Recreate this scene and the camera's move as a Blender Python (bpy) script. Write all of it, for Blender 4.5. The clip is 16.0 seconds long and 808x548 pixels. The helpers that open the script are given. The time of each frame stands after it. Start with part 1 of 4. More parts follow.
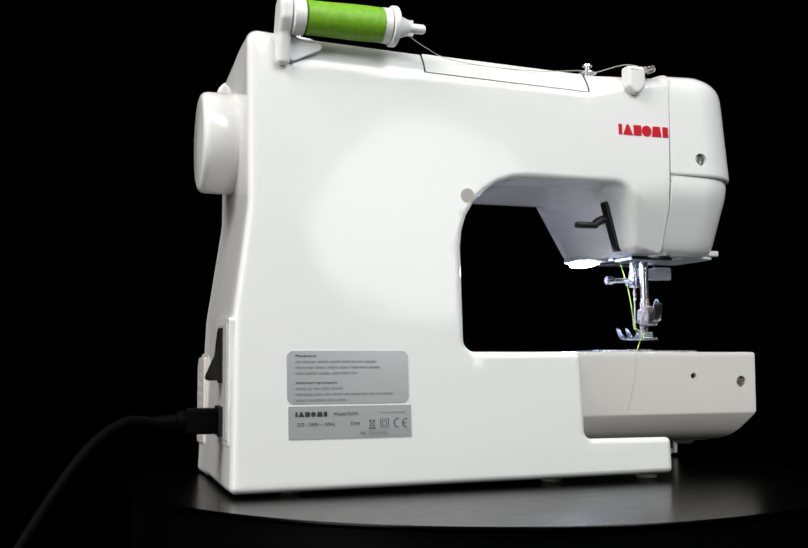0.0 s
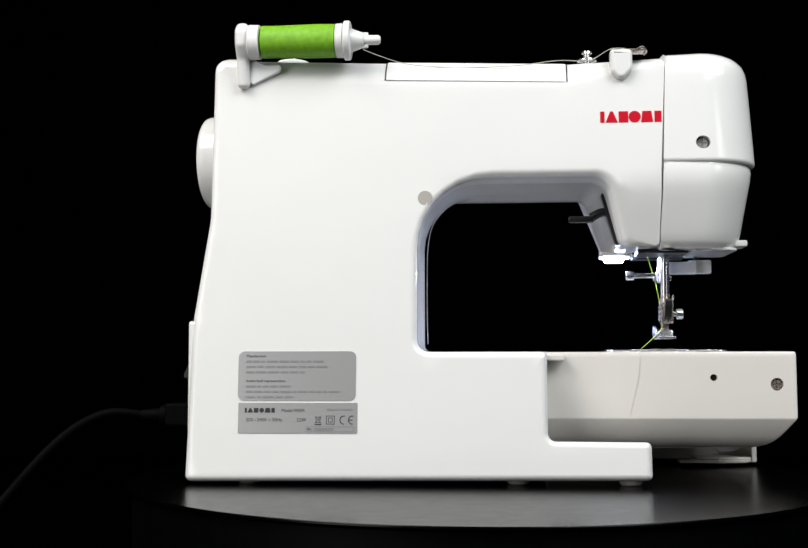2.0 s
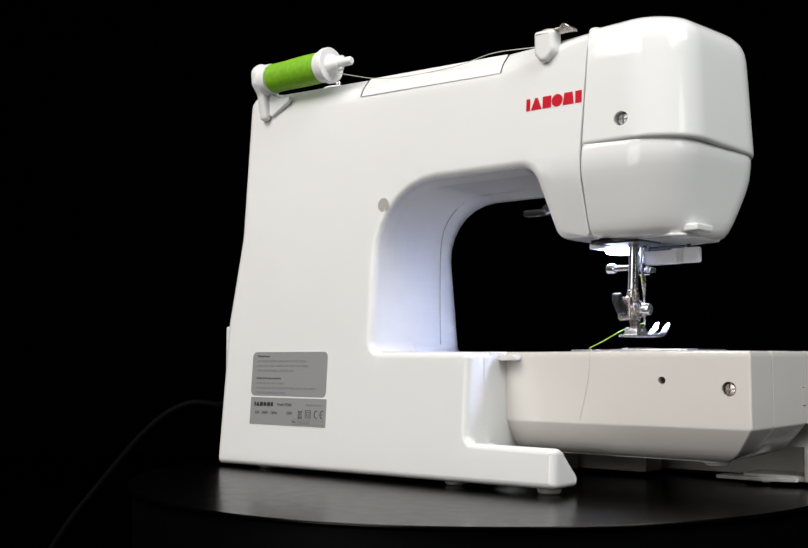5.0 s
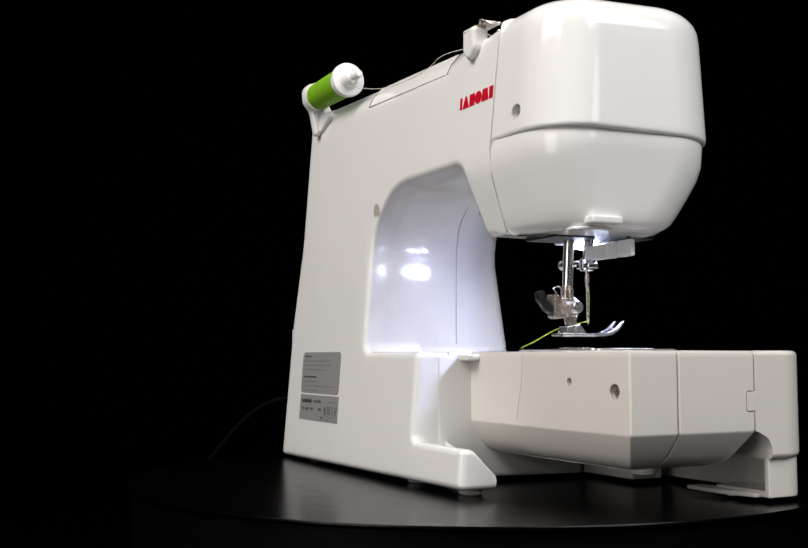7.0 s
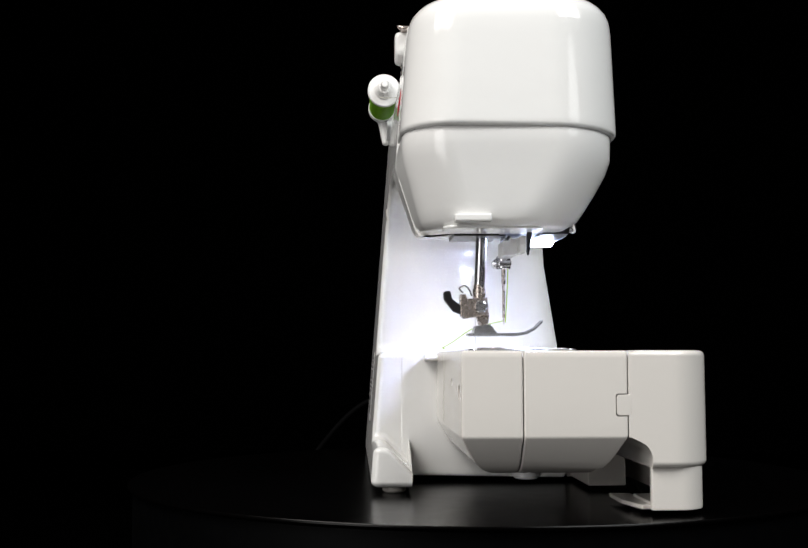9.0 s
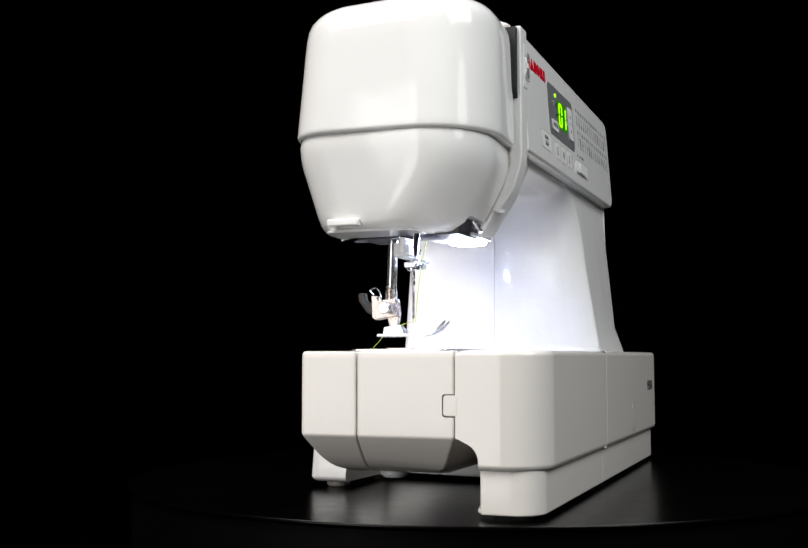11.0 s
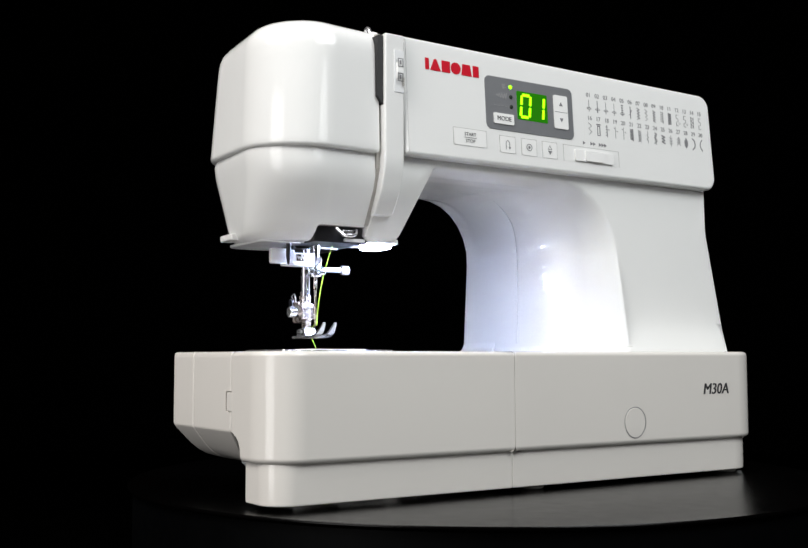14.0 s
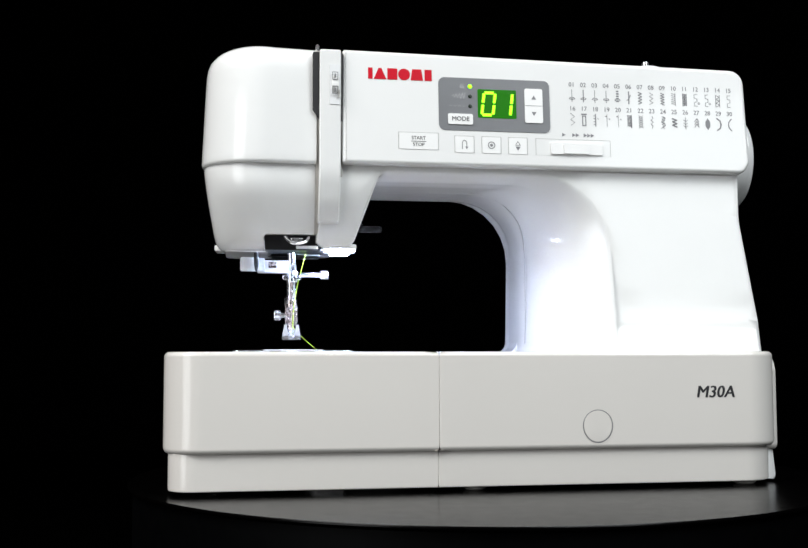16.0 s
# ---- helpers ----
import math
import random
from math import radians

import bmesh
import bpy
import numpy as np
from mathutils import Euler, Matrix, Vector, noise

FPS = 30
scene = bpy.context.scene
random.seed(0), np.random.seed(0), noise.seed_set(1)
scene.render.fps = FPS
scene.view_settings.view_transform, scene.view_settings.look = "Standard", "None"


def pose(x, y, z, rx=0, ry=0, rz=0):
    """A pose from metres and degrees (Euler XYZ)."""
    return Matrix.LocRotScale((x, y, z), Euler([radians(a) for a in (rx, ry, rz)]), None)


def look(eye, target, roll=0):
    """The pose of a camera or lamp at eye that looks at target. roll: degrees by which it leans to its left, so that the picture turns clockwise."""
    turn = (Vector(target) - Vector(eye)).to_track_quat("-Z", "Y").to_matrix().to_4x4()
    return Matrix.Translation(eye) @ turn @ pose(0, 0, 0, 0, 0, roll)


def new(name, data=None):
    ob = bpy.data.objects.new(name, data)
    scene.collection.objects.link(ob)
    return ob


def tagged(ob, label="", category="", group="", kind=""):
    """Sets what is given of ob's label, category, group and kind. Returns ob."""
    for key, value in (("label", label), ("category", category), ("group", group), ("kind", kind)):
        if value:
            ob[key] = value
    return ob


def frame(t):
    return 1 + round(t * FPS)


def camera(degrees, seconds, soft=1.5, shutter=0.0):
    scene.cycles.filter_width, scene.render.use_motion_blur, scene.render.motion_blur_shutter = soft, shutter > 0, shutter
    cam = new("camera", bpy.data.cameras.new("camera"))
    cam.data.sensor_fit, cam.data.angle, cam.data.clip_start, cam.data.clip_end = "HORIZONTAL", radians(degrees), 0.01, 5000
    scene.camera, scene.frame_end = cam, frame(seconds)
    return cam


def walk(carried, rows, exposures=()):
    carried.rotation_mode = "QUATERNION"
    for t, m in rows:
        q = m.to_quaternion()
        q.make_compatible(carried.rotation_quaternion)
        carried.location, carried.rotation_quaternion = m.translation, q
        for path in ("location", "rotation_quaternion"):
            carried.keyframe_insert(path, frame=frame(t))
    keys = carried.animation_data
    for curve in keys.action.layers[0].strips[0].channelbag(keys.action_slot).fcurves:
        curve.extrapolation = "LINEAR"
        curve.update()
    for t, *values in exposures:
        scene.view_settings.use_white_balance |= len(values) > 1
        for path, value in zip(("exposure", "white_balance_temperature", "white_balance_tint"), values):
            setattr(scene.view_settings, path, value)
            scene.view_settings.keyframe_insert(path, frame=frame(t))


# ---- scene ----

import mathutils

# ---------------------------------------------------------------- camera
cam = camera(40.73, 16.0)
EYE = pose(0, -0.78, 0.0828, 90 + 4.349, 0, 3.796) @ pose(0, 0, 0, 0, 0, -0.1)
walk(cam, [(0, EYE), (16, EYE)], [(0, 0, 6500, 10), (4, -0.07, 6500, 10), (6.5, -0.1, 6760, 13), (9, -0.06, 6600, 11), (12.5, 0, 6560, 11), (14.5, 0, 6450, 10), (16, 0, 6300, 9)])

TURN_START, TURN_RATE = 203.504, -11.896      # the turntable's heading at the start, and degrees a second


def heading(t):
    return TURN_START + TURN_RATE * t


# ---------------------------------------------------------------- light
world = bpy.data.worlds.new("studio")
scene.world = world
world.use_nodes = True
world.node_tree.nodes["Background"].inputs["Color"].default_value = (0.6, 0.7, 1.0, 1)
world.node_tree.nodes["Background"].inputs["Strength"].default_value = 0.0004
scene.view_settings.exposure = 0.0


def area(name, at, aim, w, h, watts, colour=(1, 1, 1), shape="RECTANGLE"):
    data = bpy.data.lights.new(name, "AREA")
    data.shape, data.size, data.size_y, data.energy, data.color = shape, w, h, watts, colour
    ob = new(name, data)
    ob.matrix_world = look(at, aim)
    return ob


area("softbox_right", (1.0, -1.13, 0.57), (-0.05, -0.07, 0.17), 0.44, 0.42, 1.6, (0.97, 0.995, 1.0), "ELLIPSE")
area("softbox_left", (-1.03, -1.37, 0.27), (-0.1, -0.07, 0.15), 0.62, 0.96, 7.2, (1.0, 0.99, 0.98))
# Two unseen fills added overhead for bounced light, tinted warm and cool.
area("softbox_top_left", (-0.82, -0.85, 1.25), (0, 0, 0.16), 0.9, 0.8, 24.0, (1.0, 0.975, 0.94))
area("softbox_top_right", (0.82, -0.85, 1.25), (0, 0, 0.16), 0.9, 0.8, 21.0, (0.965, 0.995, 1.0))

# ---------------------------------------------------------------- materials


def material(name, colour, rough=0.4, metal=0.0, emit=None, strength=0.0, coat=0.0, grain=None, bump=None, spec=0.5):
    """grain: (scale, amount) of colour variation; bump: (scale, strength, distance)."""
    m = bpy.data.materials.new(name)
    m.use_nodes = True
    nt = m.node_tree
    b = nt.nodes["Principled BSDF"]
    b.inputs["Base Color"].default_value = (*colour, 1)
    b.inputs["Roughness"].default_value = rough
    b.inputs["Metallic"].default_value = metal
    b.inputs["Coat Weight"].default_value = coat
    b.inputs["Coat Roughness"].default_value = 0.06
    b.inputs["Specular IOR Level"].default_value = spec
    if emit:
        b.inputs["Emission Color"].default_value = (*emit, 1)
        b.inputs["Emission Strength"].default_value = strength
    if grain or bump:
        co = nt.nodes.new("ShaderNodeTexCoord")
    if grain:
        n1 = nt.nodes.new("ShaderNodeTexNoise")
        n1.inputs["Scale"].default_value = grain[0]
        n1.inputs["Detail"].default_value = 6
        nt.links.new(co.outputs["Object"], n1.inputs["Vector"])
        mp = nt.nodes.new("ShaderNodeMapRange")
        mp.inputs["From Min"].default_value, mp.inputs["From Max"].default_value = 0.3, 0.7
        mp.inputs["To Min"].default_value, mp.inputs["To Max"].default_value = 1 - grain[1], 1 + grain[1] * 0.4
        nt.links.new(n1.outputs["Fac"], mp.inputs["Value"])
        mx = nt.nodes.new("ShaderNodeMix")
        mx.data_type, mx.blend_type = "RGBA", "MULTIPLY"
        mx.inputs["Factor"].default_value = 1
        mx.inputs[6].default_value = (*colour, 1)
        nt.links.new(mp.outputs["Result"], mx.inputs[7])
        nt.links.new(mx.outputs[2], b.inputs["Base Color"])
        n3 = nt.nodes.new("ShaderNodeTexNoise")
        n3.inputs["Scale"].default_value = grain[0] * 7
        n3.inputs["Detail"].default_value = 4
        nt.links.new(co.outputs["Object"], n3.inputs["Vector"])
        mr = nt.nodes.new("ShaderNodeMapRange")
        mr.inputs["To Min"].default_value, mr.inputs["To Max"].default_value = rough * 0.8, rough * 1.25
        nt.links.new(n3.outputs["Fac"], mr.inputs["Value"])
        nt.links.new(mr.outputs["Result"], b.inputs["Roughness"])
    if bump:
        n2 = nt.nodes.new("ShaderNodeTexNoise")
        n2.inputs["Scale"].default_value = bump[0]
        n2.inputs["Detail"].default_value = 3
        nt.links.new(co.outputs["Object"], n2.inputs["Vector"])
        bp = nt.nodes.new("ShaderNodeBump")
        bp.inputs["Strength"].default_value, bp.inputs["Distance"].default_value = bump[1], bump[2]
        nt.links.new(n2.outputs["Fac"], bp.inputs["Height"])
        nt.links.new(bp.outputs["Normal"], b.inputs["Normal"])
    return m


WHITE = material("white_gloss_plastic", (0.79, 0.793, 0.783), 0.095, grain=(9, 0.015), bump=(13, 0.35, 0.0022))
# Bed's slightly darker white; the warm cast of dimmer light is put into it.
WARM = material("bed_plastic_warm_shade", (0.71, 0.683, 0.645), 0.12, grain=(11, 0.02))
# Grey of recesses, their shade put into the colour; also rubber feet, dial ridges.
SHADE = material("recess_shade_and_grey_parts", (0.45, 0.43, 0.40), 0.5, grain=(30, 0.15))
BLACK = material("black_plastic", (0.012, 0.012, 0.013), 0.35, grain=(40, 0.3))
# Near-black filling for gaps and holes, in place of their shade.
DARK = material("gap_shade_black", (0.01, 0.01, 0.011), 0.6)
GREY = material("grey_panel_film", (0.17, 0.175, 0.185), 0.3, grain=(60, 0.05))
BUTTON = material("white_button", (0.82, 0.82, 0.81), 0.3)
PRINT = material("grey_print", (0.2, 0.2, 0.21), 0.5)
# Grey standing in for the soft shade along joints and button edges.
GAP = material("shaded_joint", (0.42, 0.42, 0.41), 0.6)
INK = material("black_print", (0.02, 0.02, 0.022), 0.5)
RED = material("red_print", (0.52, 0.004, 0.018), 0.4, spec=0.15)
SILVER = material("silver_foil", (0.55, 0.55, 0.555), 0.27, 0.5)
CHROME = material("chrome_steel", (0.8, 0.8, 0.82), 0.2, 0.85, grain=(60, 0.05))
PLATED = material("satin_plated_steel", (0.6, 0.61, 0.64), 0.24, 0.85)
STEEL = material("brushed_steel", (0.56, 0.49, 0.45), 0.26, 0.75, grain=(60, 0.05))
CLEAR = material("milky_plastic", (0.78, 0.79, 0.8), 0.25)
LAMP = material("lamp_lens", (0.9, 0.95, 1.0), 0.3, emit=(0.58, 0.68, 1.0), strength=500)
THREAD = material("green_thread", (0.19, 0.46, 0.012), 0.55, grain=(300, 0.2))
STRAND = material("lime_thread", (0.42, 0.60, 0.06), 0.6)
PALE = material("pale_thread", (0.5, 0.5, 0.42), 0.6)
TABLE = material("black_turntable", (0.0007, 0.0006, 0.0006), 0.22, spec=0.12, grain=(14, 0.25), bump=(400, 0.04, 0.0003))
RIM = material("black_turntable_side", (0.0006, 0.0007, 0.0009), 0.5, grain=(25, 0.3), spec=0.05)
CORD = material("black_cord", (0.002, 0.002, 0.0022), 0.6, spec=0.03, grain=(60, 0.3))
CLOTH = material("black_cloth", (0.0015, 0.0015, 0.0016), 0.95, spec=0.0, grain=(200, 0.3))
LCD = material("lcd_glass", (0.004, 0.03, 0.004), 0.15, emit=(0.03, 0.34, 0.0), strength=0.5)
DIGIT = material("lcd_digit", (0.3, 0.8, 0.0), 0.4, emit=(0.27, 1.0, 0.0), strength=2.0)
LEDOFF = material("led_dark", (0.01, 0.02, 0.01), 0.3)

# ---------------------------------------------------------------- mesh helpers (millimetres in, metres out)


view_fitted = [False]


def fit_to_view(p):
    """Warps the machine's shells to fit the camera's view: the rear a little further right than the front."""
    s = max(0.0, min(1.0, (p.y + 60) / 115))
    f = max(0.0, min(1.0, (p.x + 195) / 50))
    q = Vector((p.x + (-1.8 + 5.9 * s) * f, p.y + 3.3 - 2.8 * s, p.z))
    if p.y < -45 and p.z < 90:                 # front base moved a little low and back to fit the view
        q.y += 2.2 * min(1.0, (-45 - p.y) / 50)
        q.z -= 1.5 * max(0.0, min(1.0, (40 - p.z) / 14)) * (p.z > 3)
    # needle and presser group shifted to fit the view
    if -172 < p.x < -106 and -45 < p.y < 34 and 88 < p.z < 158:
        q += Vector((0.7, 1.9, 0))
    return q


def part(name, bm, mat, parent=None, label="", sharp=38, weighted=True):
    bmesh.ops.remove_doubles(bm, verts=bm.verts, dist=1e-4)
    bmesh.ops.recalc_face_normals(bm, faces=bm.faces)
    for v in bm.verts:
        if parent is not None and view_fitted[0]:
            v.co = fit_to_view(v.co)
        v.co *= 0.001
    me = bpy.data.meshes.new(name)
    bm.to_mesh(me)
    bm.free()
    me.polygons.foreach_set("use_smooth", [True] * len(me.polygons))
    me.set_sharp_from_angle(angle=radians(sharp))
    me.materials.append(mat)
    ob = new(name, me)
    ob.parent = parent
    if weighted and len(me.polygons) > 6:
        w = ob.modifiers.new("normals", "WEIGHTED_NORMAL")
        w.keep_sharp = True
    if label:
        tagged(ob, label)
    return ob


def rounded(points, n=6, reach=0.49):
    """A closed outline from (u, v, radius) corners."""
    out = []
    k = len(points)
    for i in range(k):
        p = Vector(points[i][:2])
        a, b = Vector(points[i - 1][:2]) - p, Vector(points[(i + 1) % k][:2]) - p
        la, lb = a.length, b.length
        a, b = a / la, b / lb
        ang = math.acos(max(-1, min(1, a.dot(b))))
        if ang > 3.1:
            out += [p + (b - a) * (j / n - 0.5) * 0.02 for j in range(n + 1)]
            continue
        r = max(points[i][2], 0.02)
        d = min(r / math.tan(ang / 2), la * reach, lb * reach)
        r = d * math.tan(ang / 2)
        c = p + (a + b).normalized() * (r / math.sin(ang / 2))
        s, e = p + a * d - c, p + b * d - c
        turn = math.atan2(s.x * e.y - s.y * e.x, s.dot(e))
        for j in range(n + 1):
            q = turn * j / n
            out.append(c + Vector((s.x * math.cos(q) - s.y * math.sin(q), s.x * math.sin(q) + s.y * math.cos(q))))
    return out


def inset(poly, d):
    area2 = sum(poly[i - 1].x * poly[i].y - poly[i].x * poly[i - 1].y for i in range(len(poly)))
    s = 1 if area2 > 0 else -1
    out = []
    k = len(poly)
    for i in range(k):
        e1, e2 = poly[i] - poly[i - 1], poly[(i + 1) % k] - poly[i]
        n1, n2 = Vector((-e1.y, e1.x)).normalized() * s, Vector((-e2.y, e2.x)).normalized() * s
        m = (n1 + n2)
        m = m.normalized() if m.length > 1e-6 else n1
        out.append(poly[i] + m * (d / max(0.4, m.dot(n1))))
    return out


def loft(rings, cap=True):
    bm = bmesh.new()
    vs = [[bm.verts.new(p) for p in ring] for ring in rings]
    k = len(rings[0])
    for a, b in zip(vs, vs[1:]):
        for i in range(k):
            bm.faces.new((a[i - 1], a[i], b[i], b[i - 1]))
    if cap:
        for ring in (vs[0], vs[-1]):
            bm.faces.new(ring)
    return bm


def prism(points, lo, hi, axis="z", r=1.0, n=3, corner=5):
    """An outline with rounded corners drawn out along an axis, its two rims rounded by r. Outline (x, y) for z, (x, z) for y, (y, z) for x."""
    base = rounded(points, corner)
    put = {"z": lambda p, h: (p.x, p.y, h), "y": lambda p, h: (p.x, h, p.y), "x": lambda p, h: (h, p.x, p.y)}[axis]
    steps = [(r * (1 - math.sin(q)), r * (1 - math.cos(q))) for q in (i * math.pi / 2 / n for i in range(n + 1))] if r > 0 else [(0, 0)]
    rings = [[put(p, lo + h) for p in inset(base, d)] for d, h in steps]
    rings += [[put(p, hi - h) for p in inset(base, d)] for d, h in reversed(steps)]
    return loft(rings)


def box(x0, x1, y0, y1, z0, z1, r=0.6, axis="z", c=None):
    c = r if c is None else c
    if axis == "z":
        return prism([(x0, y0, c), (x1, y0, c), (x1, y1, c), (x0, y1, c)], z0, z1, "z", r, 2, 3)
    if axis == "y":
        return prism([(x0, z0, c), (x1, z0, c), (x1, z1, c), (x0, z1, c)], y0, y1, "y", r, 2, 3)
    return prism([(y0, z0, c), (y1, z0, c), (y1, z1, c), (y0, z1, c)], x0, x1, "x", r, 2, 3)


def lathe(profile, at, axis="z", n=32):
    """profile: (radius, height) along the axis from at."""
    rings = []
    for r, h in profile:
        ring = []
        for i in range(n):
            q = 2 * math.pi * i / n
            u, v = r * math.cos(q), r * math.sin(q)
            p = {"z": (u, v, h), "x": (h, u, v), "y": (u, h, v)}[axis]
            ring.append((p[0] + at[0], p[1] + at[1], p[2] + at[2]))
        rings.append(ring)
    return loft(rings)


def tube(points, r, n=8):
    """A round rod bent through the points (smoothed)."""
    pts = [Vector(p) for p in points]
    path = []
    for i in range(len(pts) - 1):
        p0, p1, p2, p3 = pts[max(i - 1, 0)], pts[i], pts[i + 1], pts[min(i + 2, len(pts) - 1)]
        for j in range(6):
            s = j / 6
            path.append(0.5 * ((2 * p1) + (p2 - p0) * s + (2 * p0 - 5 * p1 + 4 * p2 - p3) * s * s + (3 * p1 - p0 - 3 * p2 + p3) * s ** 3))
    path.append(pts[-1])
    rings = []
    up = Vector((0.31, 0.53, 0.79))
    for i, p in enumerate(path):
        d = (path[min(i + 1, len(path) - 1)] - path[max(i - 1, 0)]).normalized()
        u = (up - d * up.dot(d)).normalized()
        up = u
        v = d.cross(u)
        rings.append([p + (u * math.cos(2 * math.pi * k / n) + v * math.sin(2 * math.pi * k / n)) * r for k in range(n)])
    return loft(rings)


def merged(*bms):
    out = bmesh.new()
    for b in bms:
        me = bpy.data.meshes.new("temporary")
        b.to_mesh(me)
        b.free()
        out.from_mesh(me)
        bpy.data.meshes.remove(me)
    return out


def carved(bm, *cutters):
    """bm with the cutters taken out of it."""
    def ob_of(b):
        bmesh.ops.remove_doubles(b, verts=b.verts, dist=1e-4)
        bmesh.ops.recalc_face_normals(b, faces=b.faces)
        me = bpy.data.meshes.new("temporary")
        b.to_mesh(me)
        b.free()
        return new("temporary", me)
    a = ob_of(bm)
    obs = [a]
    for c in cutters:
        o = ob_of(c)
        obs.append(o)
        mod = a.modifiers.new("cut", "BOOLEAN")
        mod.operation, mod.object, mod.solver = "DIFFERENCE", o, "MANIFOLD"
    bpy.context.view_layer.update()
    me = bpy.data.meshes.new_from_object(a.evaluated_get(bpy.context.evaluated_depsgraph_get()))
    out = bmesh.new()
    out.from_mesh(me)
    for o in obs:
        d = o.data
        bpy.data.objects.remove(o)
        bpy.data.meshes.remove(d)
    bpy.data.meshes.remove(me)
    return out


def moved(bm, m):
    bm.transform(m)
    return bm


def mix(a, b, t):
    return a + (b - a) * max(0.0, min(1.0, t))


def table_of(rows, t):
    """Straight lines between (t, value) rows."""
    for (a, va), (b, vb) in zip(rows, rows[1:]):
        if t <= b:
            return mix(va, vb, (t - a) / (b - a))
    return rows[-1][1]


# ---------------------------------------------------------------- surroundings
def flat(name, size, z, mat, label):
    bm = bmesh.new()
    bmesh.ops.create_grid(bm, x_segments=4, y_segments=4, size=size * 1000)
    for v in bm.verts:
        v.co.z += z * 1000
    return tagged(part(name, bm, mat, None, weighted=False), label, "floor", kind="structure")


flat("floor", 6, -0.42, CLOTH, "black cloth floor in darkness under the turntable")
for nm, rot, off in (("wall_north", 0, (0, 5, 2)), ("wall_south", 180, (0, -5, 2)), ("wall_east", -90, (5, 0, 2)), ("wall_west", 90, (-5, 0, 2))):
    w = part(nm, box(-6000, 6000, 0, 100, -2500, 2500, 0), CLOTH, None, weighted=False)
    w.matrix_world = pose(*off, 0, 0, rot)
    tagged(w, "black studio wall in darkness", "wall", kind="structure")
c = part("ceiling", box(-6000, 6000, -6000, 6000, 4400, 4500, 0), CLOTH, None, weighted=False)
tagged(c, "black studio ceiling in darkness", "ceiling", kind="structure")

# ---------------------------------------------------------------- turntable
turntable = tagged(new("turntable"), "round black matt turntable with a thin rim, turning", "turntable")
part("top_disc", lathe([(0.02, -3), (238.6, -3), (239.6, -2.4), (240, -1.6), (240, -0.7), (239.5, 0), (0.02, 0)], (0, 0, 0), "z", 160), TABLE, turntable)
part("drum", lathe([(0.02, -420), (236.5, -420), (236.5, -4), (236, -3), (0.02, -3)], (0, 0, 0), "z", 160), RIM, turntable)

view_fitted[0] = True
# ---------------------------------------------------------------- sewing machine: large shells
machine = tagged(new("sewing_machine"), "white plastic electronic sewing machine with lit needle lamp and green display", "sewing machine")


def back_y(z):
    return 77 - 0.076 * z


def rear_y(x, z):
    """The rear face, which leans in below the arm's head end."""
    k = max(0.0, min(1.0, (-66 - x) / 45))
    return back_y(z) - 0.40 * max(0.0, 196 - z) * k * k * (3 - 2 * k) * (z > 120)


def front_y(x, z):
    y = -62.5 - max(0.0, 204 - z) * 0.07 - min(28.0, max(0.0, 112 - z)) ** 2 * 0.012
    if x < -60 and 100 < z < 192:
        y += (192 - z) * 0.62 * min(1, (-60 - x) / 20)
    return y


def body_section(t):
    xin = table_of([(0, 79), (0.012, 76.6), (0.03, 73.2), (0.06, 68.2), (0.1, 62.4), (0.15, 56.2), (0.2, 51.2), (0.28, 44), (0.36, 39.2), (0.45, 36.2), (0.57, 34.6), (0.7, 34.6), (0.9, 34.6), (0.955, 34.4), (0.98, 34.4), (1, 34.8)], t)
    rin = table_of([(0, 50), (0.1, 46), (0.2, 42), (0.9, 42), (0.96, 46), (1, 51)], t)
    zin = table_of([(0, 204.5), (0.03, 202.5), (0.1, 199.5), (0.2, 198.5), (0.86, 200), (0.92, 201.5), (0.96, 202), (1, 203.2)], t)
    xl = table_of([(0, -75), (0.06, -80), (0.5, -86), (0.9, -90), (0.96, -92), (1, -95)], t)
    xlb = table_of([(0, -93), (0.5, -98), (0.9, -101), (1, -105)], t)
    seam = table_of([(0, -117), (0.9, -131), (1, -131)], t)
    drop = table_of([(0, 2), (0.05, 0), (0.92, 0), (0.975, 8), (1, 14)], t)
    top = mix(0, 1, t / 0.6)
    pts = [(186, 2, 4.3), (183.5, 108, 25), (174, 175, 60),
           (174, mix(281, 290, top) - drop * 0.3, mix(4, 9, top)), (157, mix(281, 289, top) - drop * 0.3, 1), (146, mix(281, 287.2, top) - drop, 1), (60, mix(280.5, 284, top) - drop, 1), (-66, mix(280.5, 280.5, top) - drop, 1),
           (-100, table_of([(0, 281.5), (0.2, 284), (0.8, 284), (0.92, 282), (1, 275)], t), 1), (seam, table_of([(0, 281), (0.06, 283), (0.2, 287), (0.8, 286.8), (0.92, 283.6), (0.97, 281), (1, 277)], t), 1), (seam + 5 * t, 156, 3),
           (xlb, 156, 7), (xl, zin, table_of([(0, 8), (1, 14)], t)), (xin, zin, rin), (xin, 86, 8)]
    if t > 0.845:
        zt = table_of([(0.845, 12.5), (0.945, 27.6), (1, 28.6)], t)          # the foot's top slopes down inwards
        pts += [(-50, 86, 4.3), (-50, zt + 0.4, 5), (-115.5, zt, 3.6), (-115.5, 4, 3.6)]
    elif t > 0.695:
        pts += [(-50, 86, 1), (-50, 29.4, 0.3), (-50, 28.2, 0.3), (-50, 10, 0.3)]
    else:
        pts += [(xin - 10, 80, 1), (xin - 10, 60, 1), (xin - 10, 30, 1), (xin - 10, 6, 1)]
    return rounded(pts, 7)


